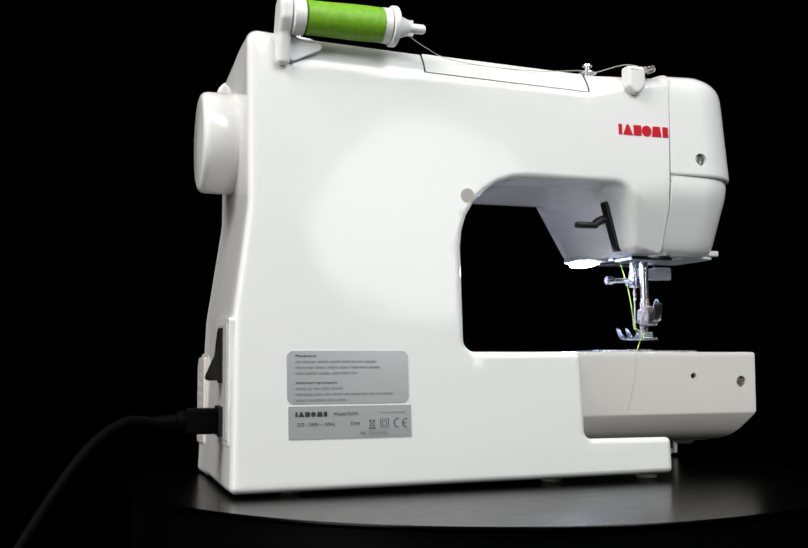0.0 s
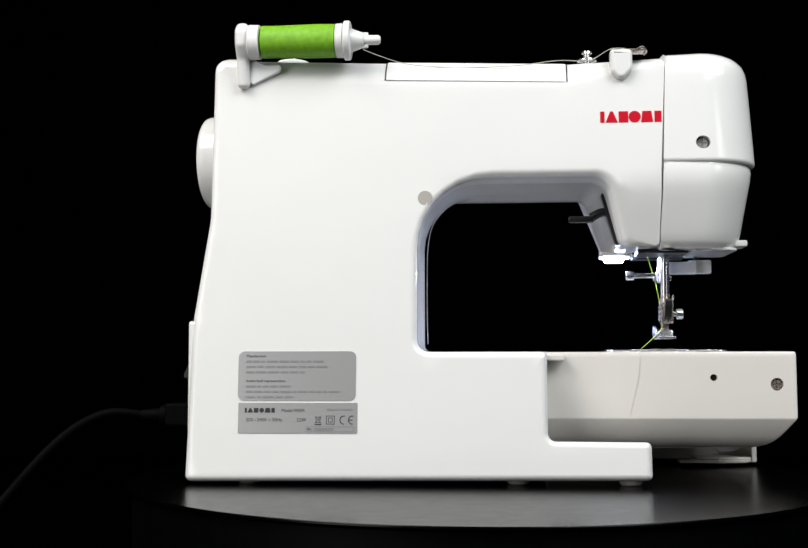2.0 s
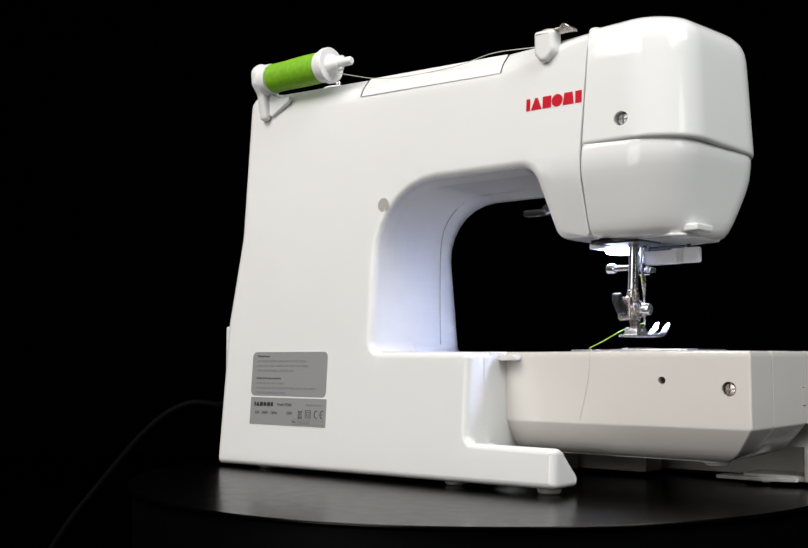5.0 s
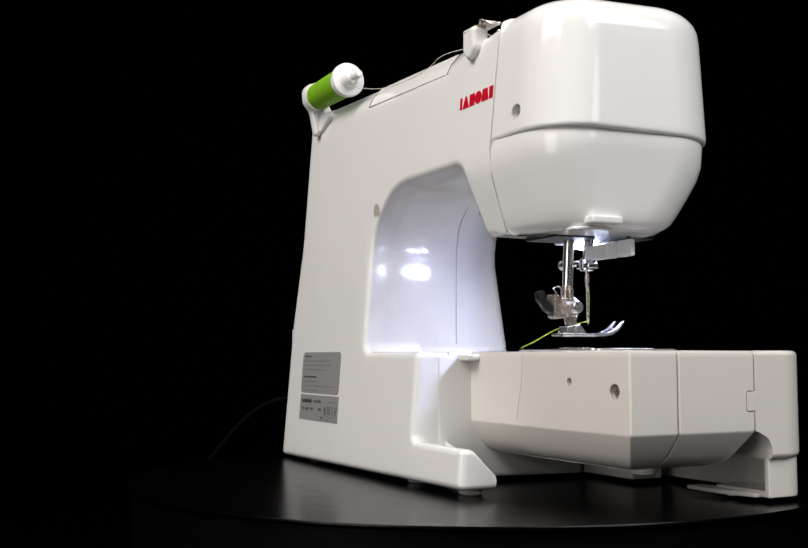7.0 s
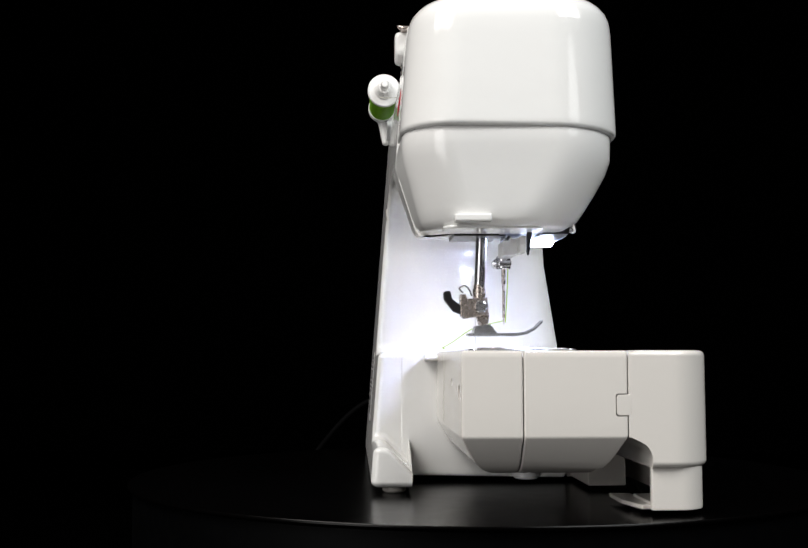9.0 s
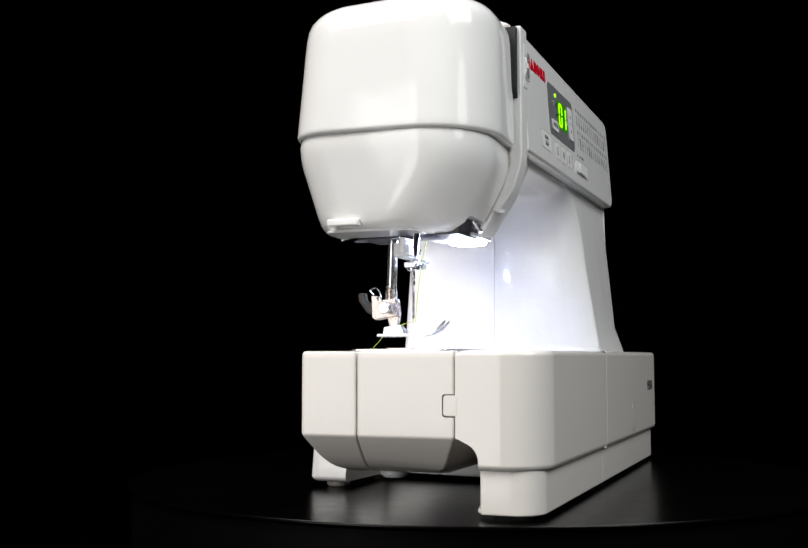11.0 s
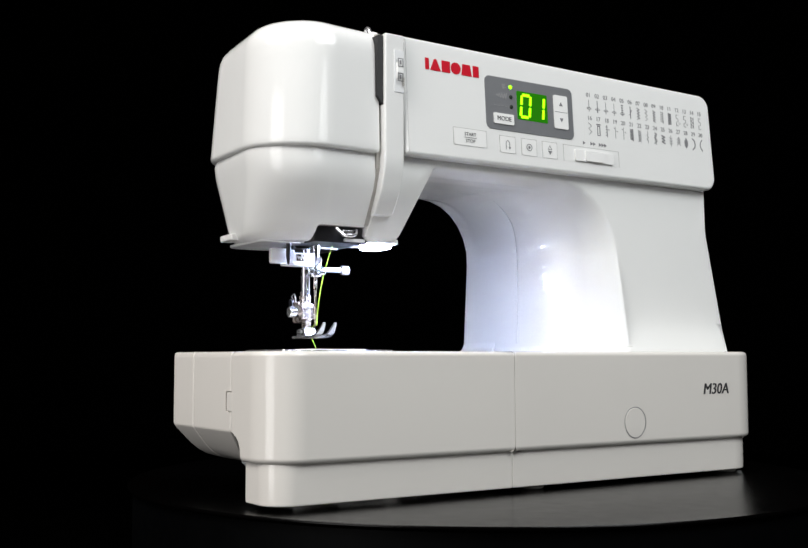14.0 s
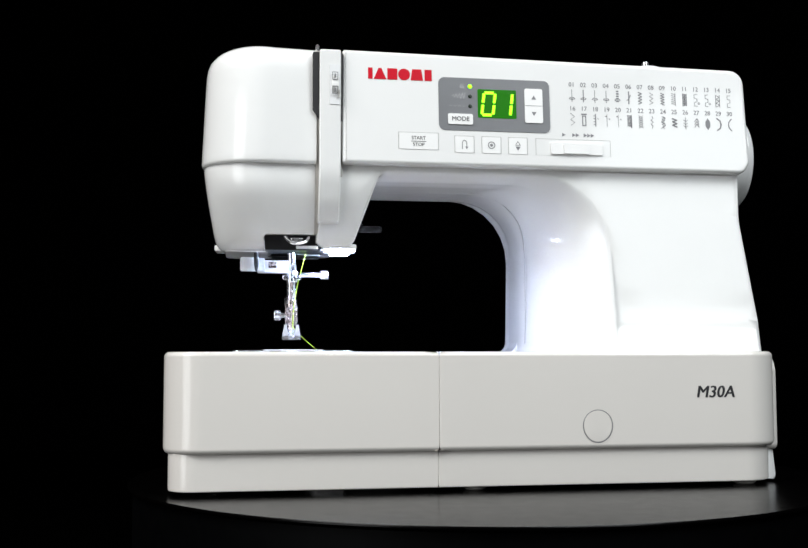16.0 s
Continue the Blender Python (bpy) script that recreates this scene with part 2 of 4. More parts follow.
def body_ring(t, shrink):
    ring = []
    base = body_section(t)
    for b, q in zip(base, inset(base, shrink)):
        p = b.lerp(q, 0.1) if b.x < -112 and b.y > 100 else q
        yf, yb = front_y(p.x, p.y), rear_y(p.x, p.y)
        ring.append((p.x, mix(yf, yb, t), p.y))
    return ring


rings = []
for i in range(4):
    q = i * math.pi / 6
    rings.append(body_ring(0.011 * (1 - math.cos(q)) if i else 0.0, 1.5 * (1 - math.sin(q))))
for t in (0.02, 0.03, 0.045, 0.06, 0.08, 0.1, 0.12, 0.16, 0.2, 0.24, 0.28, 0.32, 0.36, 0.44, 0.57, 0.66, 0.6945, 0.6955, 0.75, 0.80, 0.8445, 0.8455, 0.88, 0.90, 0.92, 0.94, 0.955):
    rings.append(body_ring(t, 0))
for i in range(5):
    q = i * math.pi / 8
    rings.append(body_ring(1 - 0.03 * (1 - math.sin(q)), 4.0 * (1 - math.cos(q))))


def cap_grid(bm, ring, depth, step=9.0, hole=None):
    """Closes an end of a loft along y with an even net that follows depth(x, z)."""
    flat_ring = [Vector((v.co.x, v.co.z)) for v in ring]
    n = len(flat_ring)
    inner = []
    for i in range(int(330 / step)):
        for j in range(int(300 / step)):
            p = Vector((-140 + (i + 0.5 * (j % 2)) * step, j * step))
            cross = False
            near = 1e9
            for k in range(n):
                a, c_ = flat_ring[k - 1], flat_ring[k]
                if (a.y > p.y) != (c_.y > p.y) and p.x < a.x + (p.y - a.y) / (c_.y - a.y) * (c_.x - a.x):
                    cross = not cross
                near = min(near, (a - p).length)
            if hole and (p - Vector(hole[:2])).length < hole[2] + 2:
                cross = False
            if cross and near > step * 0.45:
                inner.append(p)
    edges = [(k, (k + 1) % n) for k in range(n)]
    if hole:
        m = len(flat_ring + inner)
        inner += [Vector((hole[0] + hole[2] * math.cos(k * math.pi / 14), hole[1] + hole[2] * math.sin(k * math.pi / 14))) for k in range(28)]
        edges += [(m + k, m + (k + 1) % 28) for k in range(28)]
    out = mathutils.geometry.delaunay_2d_cdt(flat_ring + inner, edges, [], 1, 1e-4)
    made = []
    for co, orig in zip(out[0], out[3]):
        old = [o for o in orig if o < n]
        made.append(ring[old[0]] if old else bm.verts.new((co.x, depth(co.x, co.y), co.y)))
    for f in out[2]:
        mid_ = sum((out[0][k] for k in f), Vector((0, 0))) / len(f)
        if hole and (mid_ - Vector(hole[:2])).length < hole[2] * 0.98:
            continue
        try:
            bm.faces.new([made[k] for k in f])
        except ValueError:
            pass


shell = loft(rings, False)
shell.verts.ensure_lookup_table()
count = len(rings[0])
first, last = shell.verts[:count], shell.verts[-count:]
cap_grid(shell, first, front_y)
cap_grid(shell, last, rear_y, hole=(29, 188, 4.9))
part("body", shell, WHITE, machine, sharp=45)
part("screw_well", lathe([(0.02, 59.5), (4.9, 59.5), (4.9, 62.9)], (29, 0, 188), "y", 28), SHADE, machine)

# control panel plate on the arm's front
panel_tilt = Matrix.Translation((0, -70, 206)) @ Matrix.Rotation(radians(-3.8), 4, "X")
bm = prism([(-101.4, 2.2, 2), (176, 2.2, 9), (180.5, 9.5, 6), (179, 75.5, 10), (-101.4, 78.5, 2)], 0, 9.5, "y", 2.4, 4, 6)
panel = part("control_panel", moved(bm, panel_tilt), WHITE, machine, sharp=45)

# head cover
cover = []


def head_outline(xr_f, xr_b, xe_f, xe_b, yf, yb, rf, rb, ys=None):
    ys = yb if ys is None else ys
    return rounded([(xr_f, yf + 4.5, 0.4), (xe_f, yf, rf), (xe_b, yb, rb), (xr_b, ys, 0.3)], 14, 0.74)


upper = [(209, 2.6), (209.3, 1.3), (210.2, 0.4), (211.5, 0), (213.5, 0), (225, 0), (245, 0), (262, 0), (270, 0.1), (275, 0.6), (279, 1.9), (282.4, 4.6)]
for z, d in upper:
    s = (z - 206) / 75
    o = head_outline(-118, mix(-128.1, -131.2, s), mix(-196.8, -194.4, s), mix(-188.6, -184.4, s), mix(-70, -68, s), mix(61.1, 55.4, s), 41, 34)
    ring = []
    for b0, p in zip(o, inset(o, d)):
        keep = max(0.0, min(1.0, (b0.x + 152) / 16)) if z > 240 else 0.0
        ring.append((mix(p.x, b0.x, keep), p.y, z + (p.y * 0.022 if z < 212 else 0)))
    cover.append(ring)
rim = cover[-1]
for k, rise, dome in ((0.96, 1.8, 0.4), (0.89, 3.4, 1.2), (0.78, 4.5, 1.9), (0.61, 5.2, 2.6), (0.42, 5.6, 3.3), (0.2, 5.8, 3.8), (0.04, 5.8, 4.0)):
    ring = []
    for p in rim:
        x = -128 + (p[0] + 128) * (1 - (1 - k) * 0.9) if p[0] < -134 else p[0]
        u = max(0.0, min(1.0, (-133 - x) / 30))
        ring.append((x, (p[1] + 4) * k - 4, 282.4 + rise + dome * u * u * (3 - 2 * u)))
    cover.append(ring)
head_cover = part("head_cover", carved(loft(cover), lathe([(4.4, 45), (4.4, 75)], (-153.5, 0, 223.5), "y", 24)), WHITE, machine, sharp=50)
lower = [(211, 0.8), (206, 0), (200, 0), (194, 0), (186, 0), (176, 0), (166, 0), (160, 0.4), (157, 1.6), (155.3, 3.6), (154.6, 7)]
rings = []
for z, d in lower:
    s = (204 - z) / 50
    sf = max(0, (192 - z) / 38)
    o = head_outline(-118.5, mix(-128.1, -126.1, s), mix(-195.4, -189, s), mix(-185.2, -176.6, s), -65.8 + 22 * sf ** 1.15, mix(58.5, 46, s), 37, 33, rear_y(-130, z) - 0.4)
    rings.append([(p.x, p.y, z) for p in inset(o, d)])
notch = box(-152, -110, -64, -28, 140, 163.5, 1.2, "y", 2.5)
part("head_lower_shell", carved(loft(rings), notch), WHITE, machine, sharp=50)

# Filler added inside the seam; its grey sets how shaded the joint looks.
part("seam_strip", prism([(20, 160, 1), (rear_y(-130, 160) - 2.4, 160, 1), (rear_y(-130, 196) - 2.4, 196, 1), (53.4, 277, 1), (20, 277, 1)], -133, -127.6, "x", 0, 1, 2), GAP, machine)

# free arm: two shells with a seam, chamfered below
for nm, y0, y1, i0, i1 in (("free_arm_rear", -1.7, 31, 0, 13), ("free_arm_front", -58.3, -2.3, 14, 0)):
    rings = []
    for z, k, d in ((86, 0, 2.2), (85.6, 0, 0.9), (84.6, 0, 0.2), (82, 0, 0), (60, 0, 0), (42, 0, 0), (40.2, 0.04, 0), (34, 0.32, 0), (29, 0.56, 0), (25.5, 0.78, 0), (23, 1.02, 0), (21.3, 1.3, 0), (20.4, 1.6, 0), (20, 1.9, 0)):
        e0, e1 = y0 + i0 * min(k, 1.1), y1 - i1 * min(k, 1.6)
        pts = [(-214 + 17 * k, e0, 1.2), (26, e0, 1), (26, e1, 1), (-214 + 17 * k, e1, 1.2)]
        rings.append([(p.x, p.y, z) for p in inset(rounded(pts, 4), d)])
    shell = loft(rings)
    if nm == "free_arm_rear":
        shell = carved(shell, lathe([(2.3, 20), (2.3, 40)], (-161.2, 0, 68.5), "y", 20), lathe([(4.3, 26), (4.3, 40)], (-200.9, 0, 64), "y", 24))
    if nm == "free_arm_front":
        shell = carved(shell, box(-230, -190, -70, -58.3 + 6.9, 51.8, 63.6, 1.4, "x"))
    part(nm, shell, WARM, machine, sharp=35)

# front base: accessory cover and base, each with a recessed skirt
corner_l = [(-213.7, -58.8, 0.5), (-213.7, -107, 30), (-45.5, -107, 0.35), (-45.5, -58.8, 0.35)]
corner_r = [(-45.3, -58.8, 0.6), (-45.3, -107, 0.6), (184.4, -107, 26), (184.4, -50, 1), (60, -50, 1)]
cover_l = prism(corner_l, 26.5, 86, "z", 3.0, 4, 10)
arch = prism([(-50, 0, 1), (-50, 41, 1), (-60, 41, 3), (-71.5, 36, 9), (-72.5, 0, 1)], -240, -60, "x", 0, 1, 6)
part("accessory_cover", carved(cover_l, arch), WARM, machine, sharp=35)
part("cover_tab", box(-213.9, -205, -60.5, -51.9, 52.2, 63.2, 0.7, "x", 1.6), WARM, machine)
part("base_front", prism(corner_r, 26.5, 86, "z", 3.0, 4, 8), WARM, machine, sharp=35)
skirt_l = prism([(-210.4, -71.5, 1), (-210.4, -103.5, 27), (-45.5, -103.5, 0.35), (-45.5, -100, 0.35), (-206.5, -100, 24), (-206.5, -71.5, 1)], 4.3, 27.5, "z", 1.2, 2, 8)
part("accessory_skirt", skirt_l, WARM, machine, sharp=35)
part("accessory_floor", merged(prism([(-207.5, -73, 1), (-207.5, -101, 25), (-165, -101, 0.6), (-165, -73, 0.6)], 4.3, 8, "z", 0.6, 2, 6), prism([(-203, -75, 0.5), (-203, -68, 1), (-180, -62.5, 1), (-150, -62.5, 0.5), (-150, -75, 0.5)], 4.3, 6.6, "z", 0.4, 2, 3)), WARM, machine)
part("accessory_inner_wall", box(-62, -59.5, -100, -62, 6, 46, 0.5), SHADE, machine)
part("base_block", box(-100, -46, -86, -61, 4.6, 32, 1.2, "x"), WARM, machine)
part("base_skirt", prism([(-45.3, -58, 0.6), (-45.3, -103.5, 0.6), (180.8, -103.5, 24), (180.8, -50, 1), (60, -50, 1)], 4.3, 27.5, "z", 1.2, 2, 8), WARM, machine, sharp=35)

part("seam_backing", merged(box(-47, -43.5, -106.4, -60, 31, 82, 0.3), box(-47, -43.5, -103, -62, 6.5, 25, 0.3)), WARM, machine)
part("base_core", box(-50.4, 30, -57, 57, 4, 84.6, 3.0), WHITE, machine)

# hand wheel
part("hand_wheel", lathe([(0.02, 172), (31, 172), (33.4, 173), (34, 175), (34, 192), (33.2, 195), (31.5, 196.5), (29, 197.2), (0.02, 198)], (0, -10, 226), "x", 64), WHITE, machine, sharp=40)

# ---------------------------------------------------------------- prints and labels
def glyphs(text, height, slant=0.0):
    """Built-in lettering as a flat bmesh, centred, in millimetres."""
    cu = bpy.data.curves.new("lettering", "FONT")
    cu.body, cu.size, cu.align_x, cu.align_y, cu.shear, cu.extrude, cu.resolution_u = text, height * 1.4, "CENTER", "CENTER", slant, 0.08, 3
    ob = new("lettering", cu)
    bpy.context.view_layer.update()
    me = bpy.data.meshes.new_from_object(ob.evaluated_get(bpy.context.evaluated_depsgraph_get()))
    bm = bmesh.new()
    bm.from_mesh(me)
    bpy.data.objects.remove(ob)
    bpy.data.curves.remove(cu)
    bpy.data.meshes.remove(me)
    return bm


def slab(points, thick=0.16, corner=3):
    return prism(points, -thick / 2, thick / 2, "z", 0, 1, corner)


def bar(u0, u1, v0, v1, thick=0.16, r=0.15):
    return slab([(u0, v0, r), (u1, v0, r), (u1, v1, r), (u0, v1, r)], thick, 2)


def stroke(points, w=0.35, thick=0.16):
    """A flat line of even width through points in the print's plane."""
    out = []
    for a, b in zip(points, points[1:]):
        a, b = Vector(a), Vector(b)
        d = (b - a).normalized()
        n = Vector((-d.y, d.x)) * w / 2
        a, b = a - d * w * 0.3, b + d * w * 0.3
        out.append(slab([(*(a - n), 0), (*(b - n), 0), (*(b + n), 0), (*(a + n), 0)], thick, 1))
    return merged(*out)


def ring_print(u, v, ro, ri, thick=0.16, n=28):
    bm = bmesh.new()
    for i in range(n):
        a0, a1 = 2 * math.pi * i / n, 2 * math.pi * (i + 1) / n
        q = [(ro, a0), (ro, a1), (ri, a1), (ri, a0)]
        lo = [bm.verts.new((u + r * math.cos(a), v + r * math.sin(a), thick / 2)) for r, a in q]
        bm.faces.new(lo)
    return bm


def back_plane(x, z, lift=0.15):
    """The print's u runs to -x, v up the rear face."""
    return Matrix.Translation((x, back_y(z) + lift, z)) @ Matrix(((-1, 0, 0, 0), (0, -0.076, 1, 0), (0, 1, 0.076, 0), (0, 0, 0, 1)))


def panel_plane(x, z, lift=0.12):
    return panel_tilt @ Matrix.Translation((x, -lift, (z - 206) / 0.9978)) @ Matrix(((1, 0, 0, 0), (0, 0, -1, 0), (0, 1, 0, 0), (0, 0, 0, 1)))


def front_plane(x, z, y=-107, lift=0.1):
    return Matrix.Translation((x, y - lift, z)) @ Matrix(((1, 0, 0, 0), (0, 0, -1, 0), (0, 1, 0, 0), (0, 0, 0, 1)))


def printed(name, bm, m, mat, parent, label=""):
    return part(name, moved(bm, m), mat, parent, label, weighted=False)


def brand_mark(name, m, w, h, mat, parent, thick=0.3):
    """The maker's mark as six plain shapes."""
    u = w / 6.15
    shapes = [bar(-w / 2 + 0.35 * u, -w / 2 + 0.75 * u, -h / 2, h / 2, thick),
              slab([(-w / 2 + 0.85 * u, -h / 2, 0.1), (-w / 2 + 2.0 * u, -h / 2, 0.1), (-w / 2 + 1.55 * u, h / 2, 0.1), (-w / 2 + 1.3 * u, h / 2, 0.1)], thick),
              bar(-w / 2 + 2.1 * u, -w / 2 + 3.0 * u, -h / 2, h / 2, thick),
              moved(lathe([(0.02, -thick / 2), (h * 0.52, -thick / 2), (h * 0.52, thick / 2), (0.02, thick / 2)], (0, 0, 0), "z", 28), Matrix.Translation((-w / 2 + 3.62 * u, 0, 0))),
              slab([(-w / 2 + 4.22 * u, -h / 2, 0.1), (-w / 2 + 5.35 * u, -h / 2, 0.1), (-w / 2 + 5.2 * u, h / 2, 0.1), (-w / 2 + 4.37 * u, h / 2, 0.1)], thick),
              bar(-w / 2 + 5.5 * u, w / 2, -h / 2, h / 2, thick)]
    return printed(name, merged(*shapes), m, mat, parent)


brand_mark("brand_mark", back_plane(-106.3, 241.3), 42.5, 7.6, RED, machine)
brand_mark("brand_mark", panel_plane(-64.6, 268.6), 45, 7.6, RED, machine)

# the two foil labels on the rear
label = printed("maker_label", slab([(-38.8, -16.1, 4), (38.8, -16.1, 4), (38.8, 16.1, 4), (-38.8, 16.1, 4)], 0.3, 5), back_plane(112.8, 70.4), SILVER, machine, "silver foil label with rows of fine print")
rows_ = [("Manufacturer", 0), ("", 45), ("", 47), ("", 36), None, ("Authorized representative", 0), ("", 30), ("", 58), ("", 31)]
rnd = random.Random(4)
v = 13.0
for row in rows_:
    if row is None:
        v -= 2.2
        continue
    if row[0]:
        g = glyphs(row[0], 1.75)
        wmm = max(q.co.x for q in g.verts) - min(q.co.x for q in g.verts)
        printed("print_line", g, back_plane(112.8 + 33.5 - wmm / 2, 70.4 + v, 0.36), INK, label)
    else:
        u, bits = -33.5, []
        while u < -33.5 + row[1]:
            wv = rnd.uniform(2.2, 7.5)
            bits.append(bar(u, u + wv, -0.65, 0.6))
            u += wv + rnd.uniform(0.9, 1.6)
        printed("print_line", merged(*bits), back_plane(112.8, 70.4 + v, 0.36), PRINT, label)
    v -= 3.5
plate = printed("rating_plate", slab([(-39.1, -9.9, 0.5), (39.1, -9.9, 0.5), (39.1, 9.9, 0.5), (-39.1, 9.9, 0.5)], 0.3, 3), back_plane(111.9, 43.2), SILVER, machine, "silver foil rating plate with black print")


def on_plate(name, bm, u, v_, mat=INK):
    return printed(name, bm, back_plane(111.9 - u, 43.2 + v_, 0.36), mat, plate)


brand_mark("brand_mark", back_plane(111.9 + 25.5, 43.2 + 5, 0.36), 21, 3.0, INK, plate, 0.16)
on_plate("print_line", glyphs("Model M30A", 2.1), -3, 4.9)
on_plate("print_line", glyphs("220 - 240V ~ 50Hz", 2.2), -22, -1.2)
on_plate("print_line", glyphs("32W", 2.2), 2.5, -1.2)
on_plate("print_line", glyphs("MADE IN THAILAND", 1.3), 27.5, 5.3, PRINT)
on_plate("bin_symbol", merged(stroke([(-1.6, 1.9), (1.6, 1.9), (1.1, -1.6), (-1.1, -1.6), (-1.6, 1.9)], 0.3), stroke([(-2, 2.4), (2, -2)], 0.3), stroke([(2, 2.4), (-2, -2)], 0.3), bar(-2.2, 2.2, -3.2, -2.5)), 13.5, -1.2)
on_plate("double_square", merged(stroke([(-2.6, -2.6), (2.6, -2.6), (2.6, 2.6), (-2.6, 2.6), (-2.6, -2.6)], 0.35), stroke([(-1.3, -1.3), (1.3, -1.3), (1.3, 1.3), (-1.3, 1.3), (-1.3, -1.3)], 0.35)), 21.5, -1.2)
arc = [(2.4 * math.cos(q), 2.6 * math.sin(q)) for q in (radians(a) for a in range(75, 290, 18))]
on_plate("conformity_mark", merged(stroke(arc, 0.55), stroke([(x + 5.6, y_) for x, y_ in arc], 0.55), stroke([(3.3, 0), (5.6, 0)], 0.5)), 30.2, -1.2)
on_plate("number_box", merged(stroke([(-15.5, -1.6), (15.5, -1.6), (15.5, 1.6), (-15.5, 1.6), (-15.5, -1.6)], 0.25), bar(-10, 2.5, -0.8, 0.8)), 21.2, -7, PRINT)
on_plate("print_line", glyphs("No.", 1.6), 8, -7)

# ---------------------------------------------------------------- control panel
display = printed("display_panel", slab([(-38, -18, 4), (38, -18, 4), (38, 18, 4), (-38, 18, 4)], 0.5, 5), panel_plane(0.3, 249.9, 0.1), GREY, panel, "grey display panel with lit green digits")


def on_display(name, bm, u, v_, mat, lift=0.42, label_=""):
    return printed(name, bm, panel_plane(0.3 + u, 249.9 + v_, lift), mat, display, label_)


on_display("display_window", slab([(-13.2, -9.8, 0.8), (13.2, -9.8, 0.8), (13.2, 9.8, 0.8), (-13.2, 9.8, 0.8)], 0.3), 1.6, 0.8, LCD)


def segment(u, v_, w, h, t, name="digit_segment"):
    sl = 0.12
    pts = [(u + v_ * sl - w / 2, v_ - h / 2), (u + v_ * sl + w / 2, v_ - h / 2), (u + v_ * sl + w / 2 + h * sl, v_ + h / 2), (u + v_ * sl - w / 2 + h * sl, v_ + h / 2)]
    on_display(name, slab([(a, b, 0.5) for a, b in pts], t), 1.6, 0.6, DIGIT, 0.62)


for v_ in (-3.9, 3.9):
    for u in (-10, -2.4):
        segment(u, v_, 2.0, 6.6, 0.2)
    segment(9.4, v_, 2.0, 6.8, 0.2)
segment(-6.2, 7.6, 6.4, 2.0, 0.2)
segment(-6.2, -7.6, 6.4, 2.0, 0.2)
mode = on_display("mode_button", slab([(-8.4, -3.6, 1), (8.4, -3.6, 1), (8.4, 3.6, 1), (-8.4, 3.6, 1)], 1.0, 4), -23.5, -10.4, BUTTON, 0.5)
printed("print_line", glyphs("MODE", 3.0), panel_plane(-23.2, 239.5, 1.12), INK, mode)
rocker = on_display("up_down_button", slab([(-6.2, -11.8, 1.2), (6.2, -11.8, 1.2), (6.2, 11.8, 1.2), (-6.2, 11.8, 1.2)], 1.0, 4), 26.8, 0.3, BUTTON, 0.5)
for nm, v_, sgn in (("up_arrow", 5.6, 1), ("down_arrow", -5.6, -1)):
    printed(nm, slab([(-1.6, -1.3 * sgn, 0.1), (1.6, -1.3 * sgn, 0.1), (0, 1.5 * sgn, 0.1)]), panel_plane(27.1, 250.2 + v_, 1.1), PRINT, rocker)
printed("button_split", bar(-6, 6, -0.12, 0.12), panel_plane(27.1, 250.2, 1.06), GREY, rocker)
for v_, mt in ((12.2, DIGIT), (5.4, LEDOFF), (-1.3, LEDOFF)):
    on_display("indicator_light", lathe([(0.02, -0.2), (1.45, -0.2), (1.2, 0.3), (0.02, 0.45)], (0, 0, 0), "z", 20), -16.6, v_, mt, 0.5)
on_display("stitch_icon", stroke([(-4, 0), (-3, 0.8), (-2.2, -0.9), (-1.2, 1.4), (-0.2, -1.4), (0.9, 1.9), (2, -1.9), (3.2, 2.3), (4, -2.2), (5, 2.4)], 0.35), -25, 5.4, SILVER)
on_display("stitch_icon", merged(*[bar(u, u + 2, -0.15, 0.15) for u in (-6, -3, 0, 3)]), -25, -1.5, SILVER)
on_display("stitch_icon", merged(stroke([(-1.5, 0.8), (1.5, 0.8)], 0.35), stroke([(-1.5, -0.8), (1.5, -0.8)], 0.35), stroke([(-0.7, 1.7), (-0.7, -1.7)], 0.35), stroke([(0.7, 1.7), (0.7, -1.7)], 0.35)), -22, 12.2, SILVER)


def key_button(name, u, v_, w, h):
    ob = printed(name, slab([(-w / 2, -h / 2, 1), (w / 2, -h / 2, 1), (w / 2, h / 2, 1), (-w / 2, h / 2, 1)], 0.5, 4), panel_plane(u, v_, 0.1), BUTTON, panel)
    # Flat grey line drawn for the shadow around the button's edge.
    printed("button_gap", stroke([(-w / 2 - 0.3, -h / 2), (-w / 2 - 0.3, h / 2 + 0.3), (w / 2 + 0.3, h / 2 + 0.3), (w / 2 + 0.3, -h / 2)], 0.3, 0.12), panel_plane(u, v_, 0.08), GAP, ob)
    return ob


b1 = key_button("start_stop_button", -51.5, 223.8, 26, 11)
printed("print_line", glyphs("START", 2.3), panel_plane(-51.5, 225.8, 0.42), INK, b1)
printed("print_line", glyphs("STOP", 2.3), panel_plane(-51.5, 221.4, 0.42), INK, b1)
printed("print_line", bar(-5, 5, -0.16, 0.16), panel_plane(-51.5, 223.6, 0.42), INK, b1)
b2 = key_button("reverse_button", -20.8, 222.4, 12.5, 11)
printed("reverse_symbol", merged(stroke([(-1.5, -3), (-1.5, 1), (-1, 2.3), (0, 2.8), (1, 2.3), (1.5, 1), (1.5, -2)], 0.45), slab([(0.5, -1.4, 0.05), (2.5, -1.4, 0.05), (1.5, -3.2, 0.05)])), panel_plane(-20.8, 222.4, 0.42), PRINT, b2)
b3 = key_button("lock_button", -2.5, 222.4, 12.5, 11)
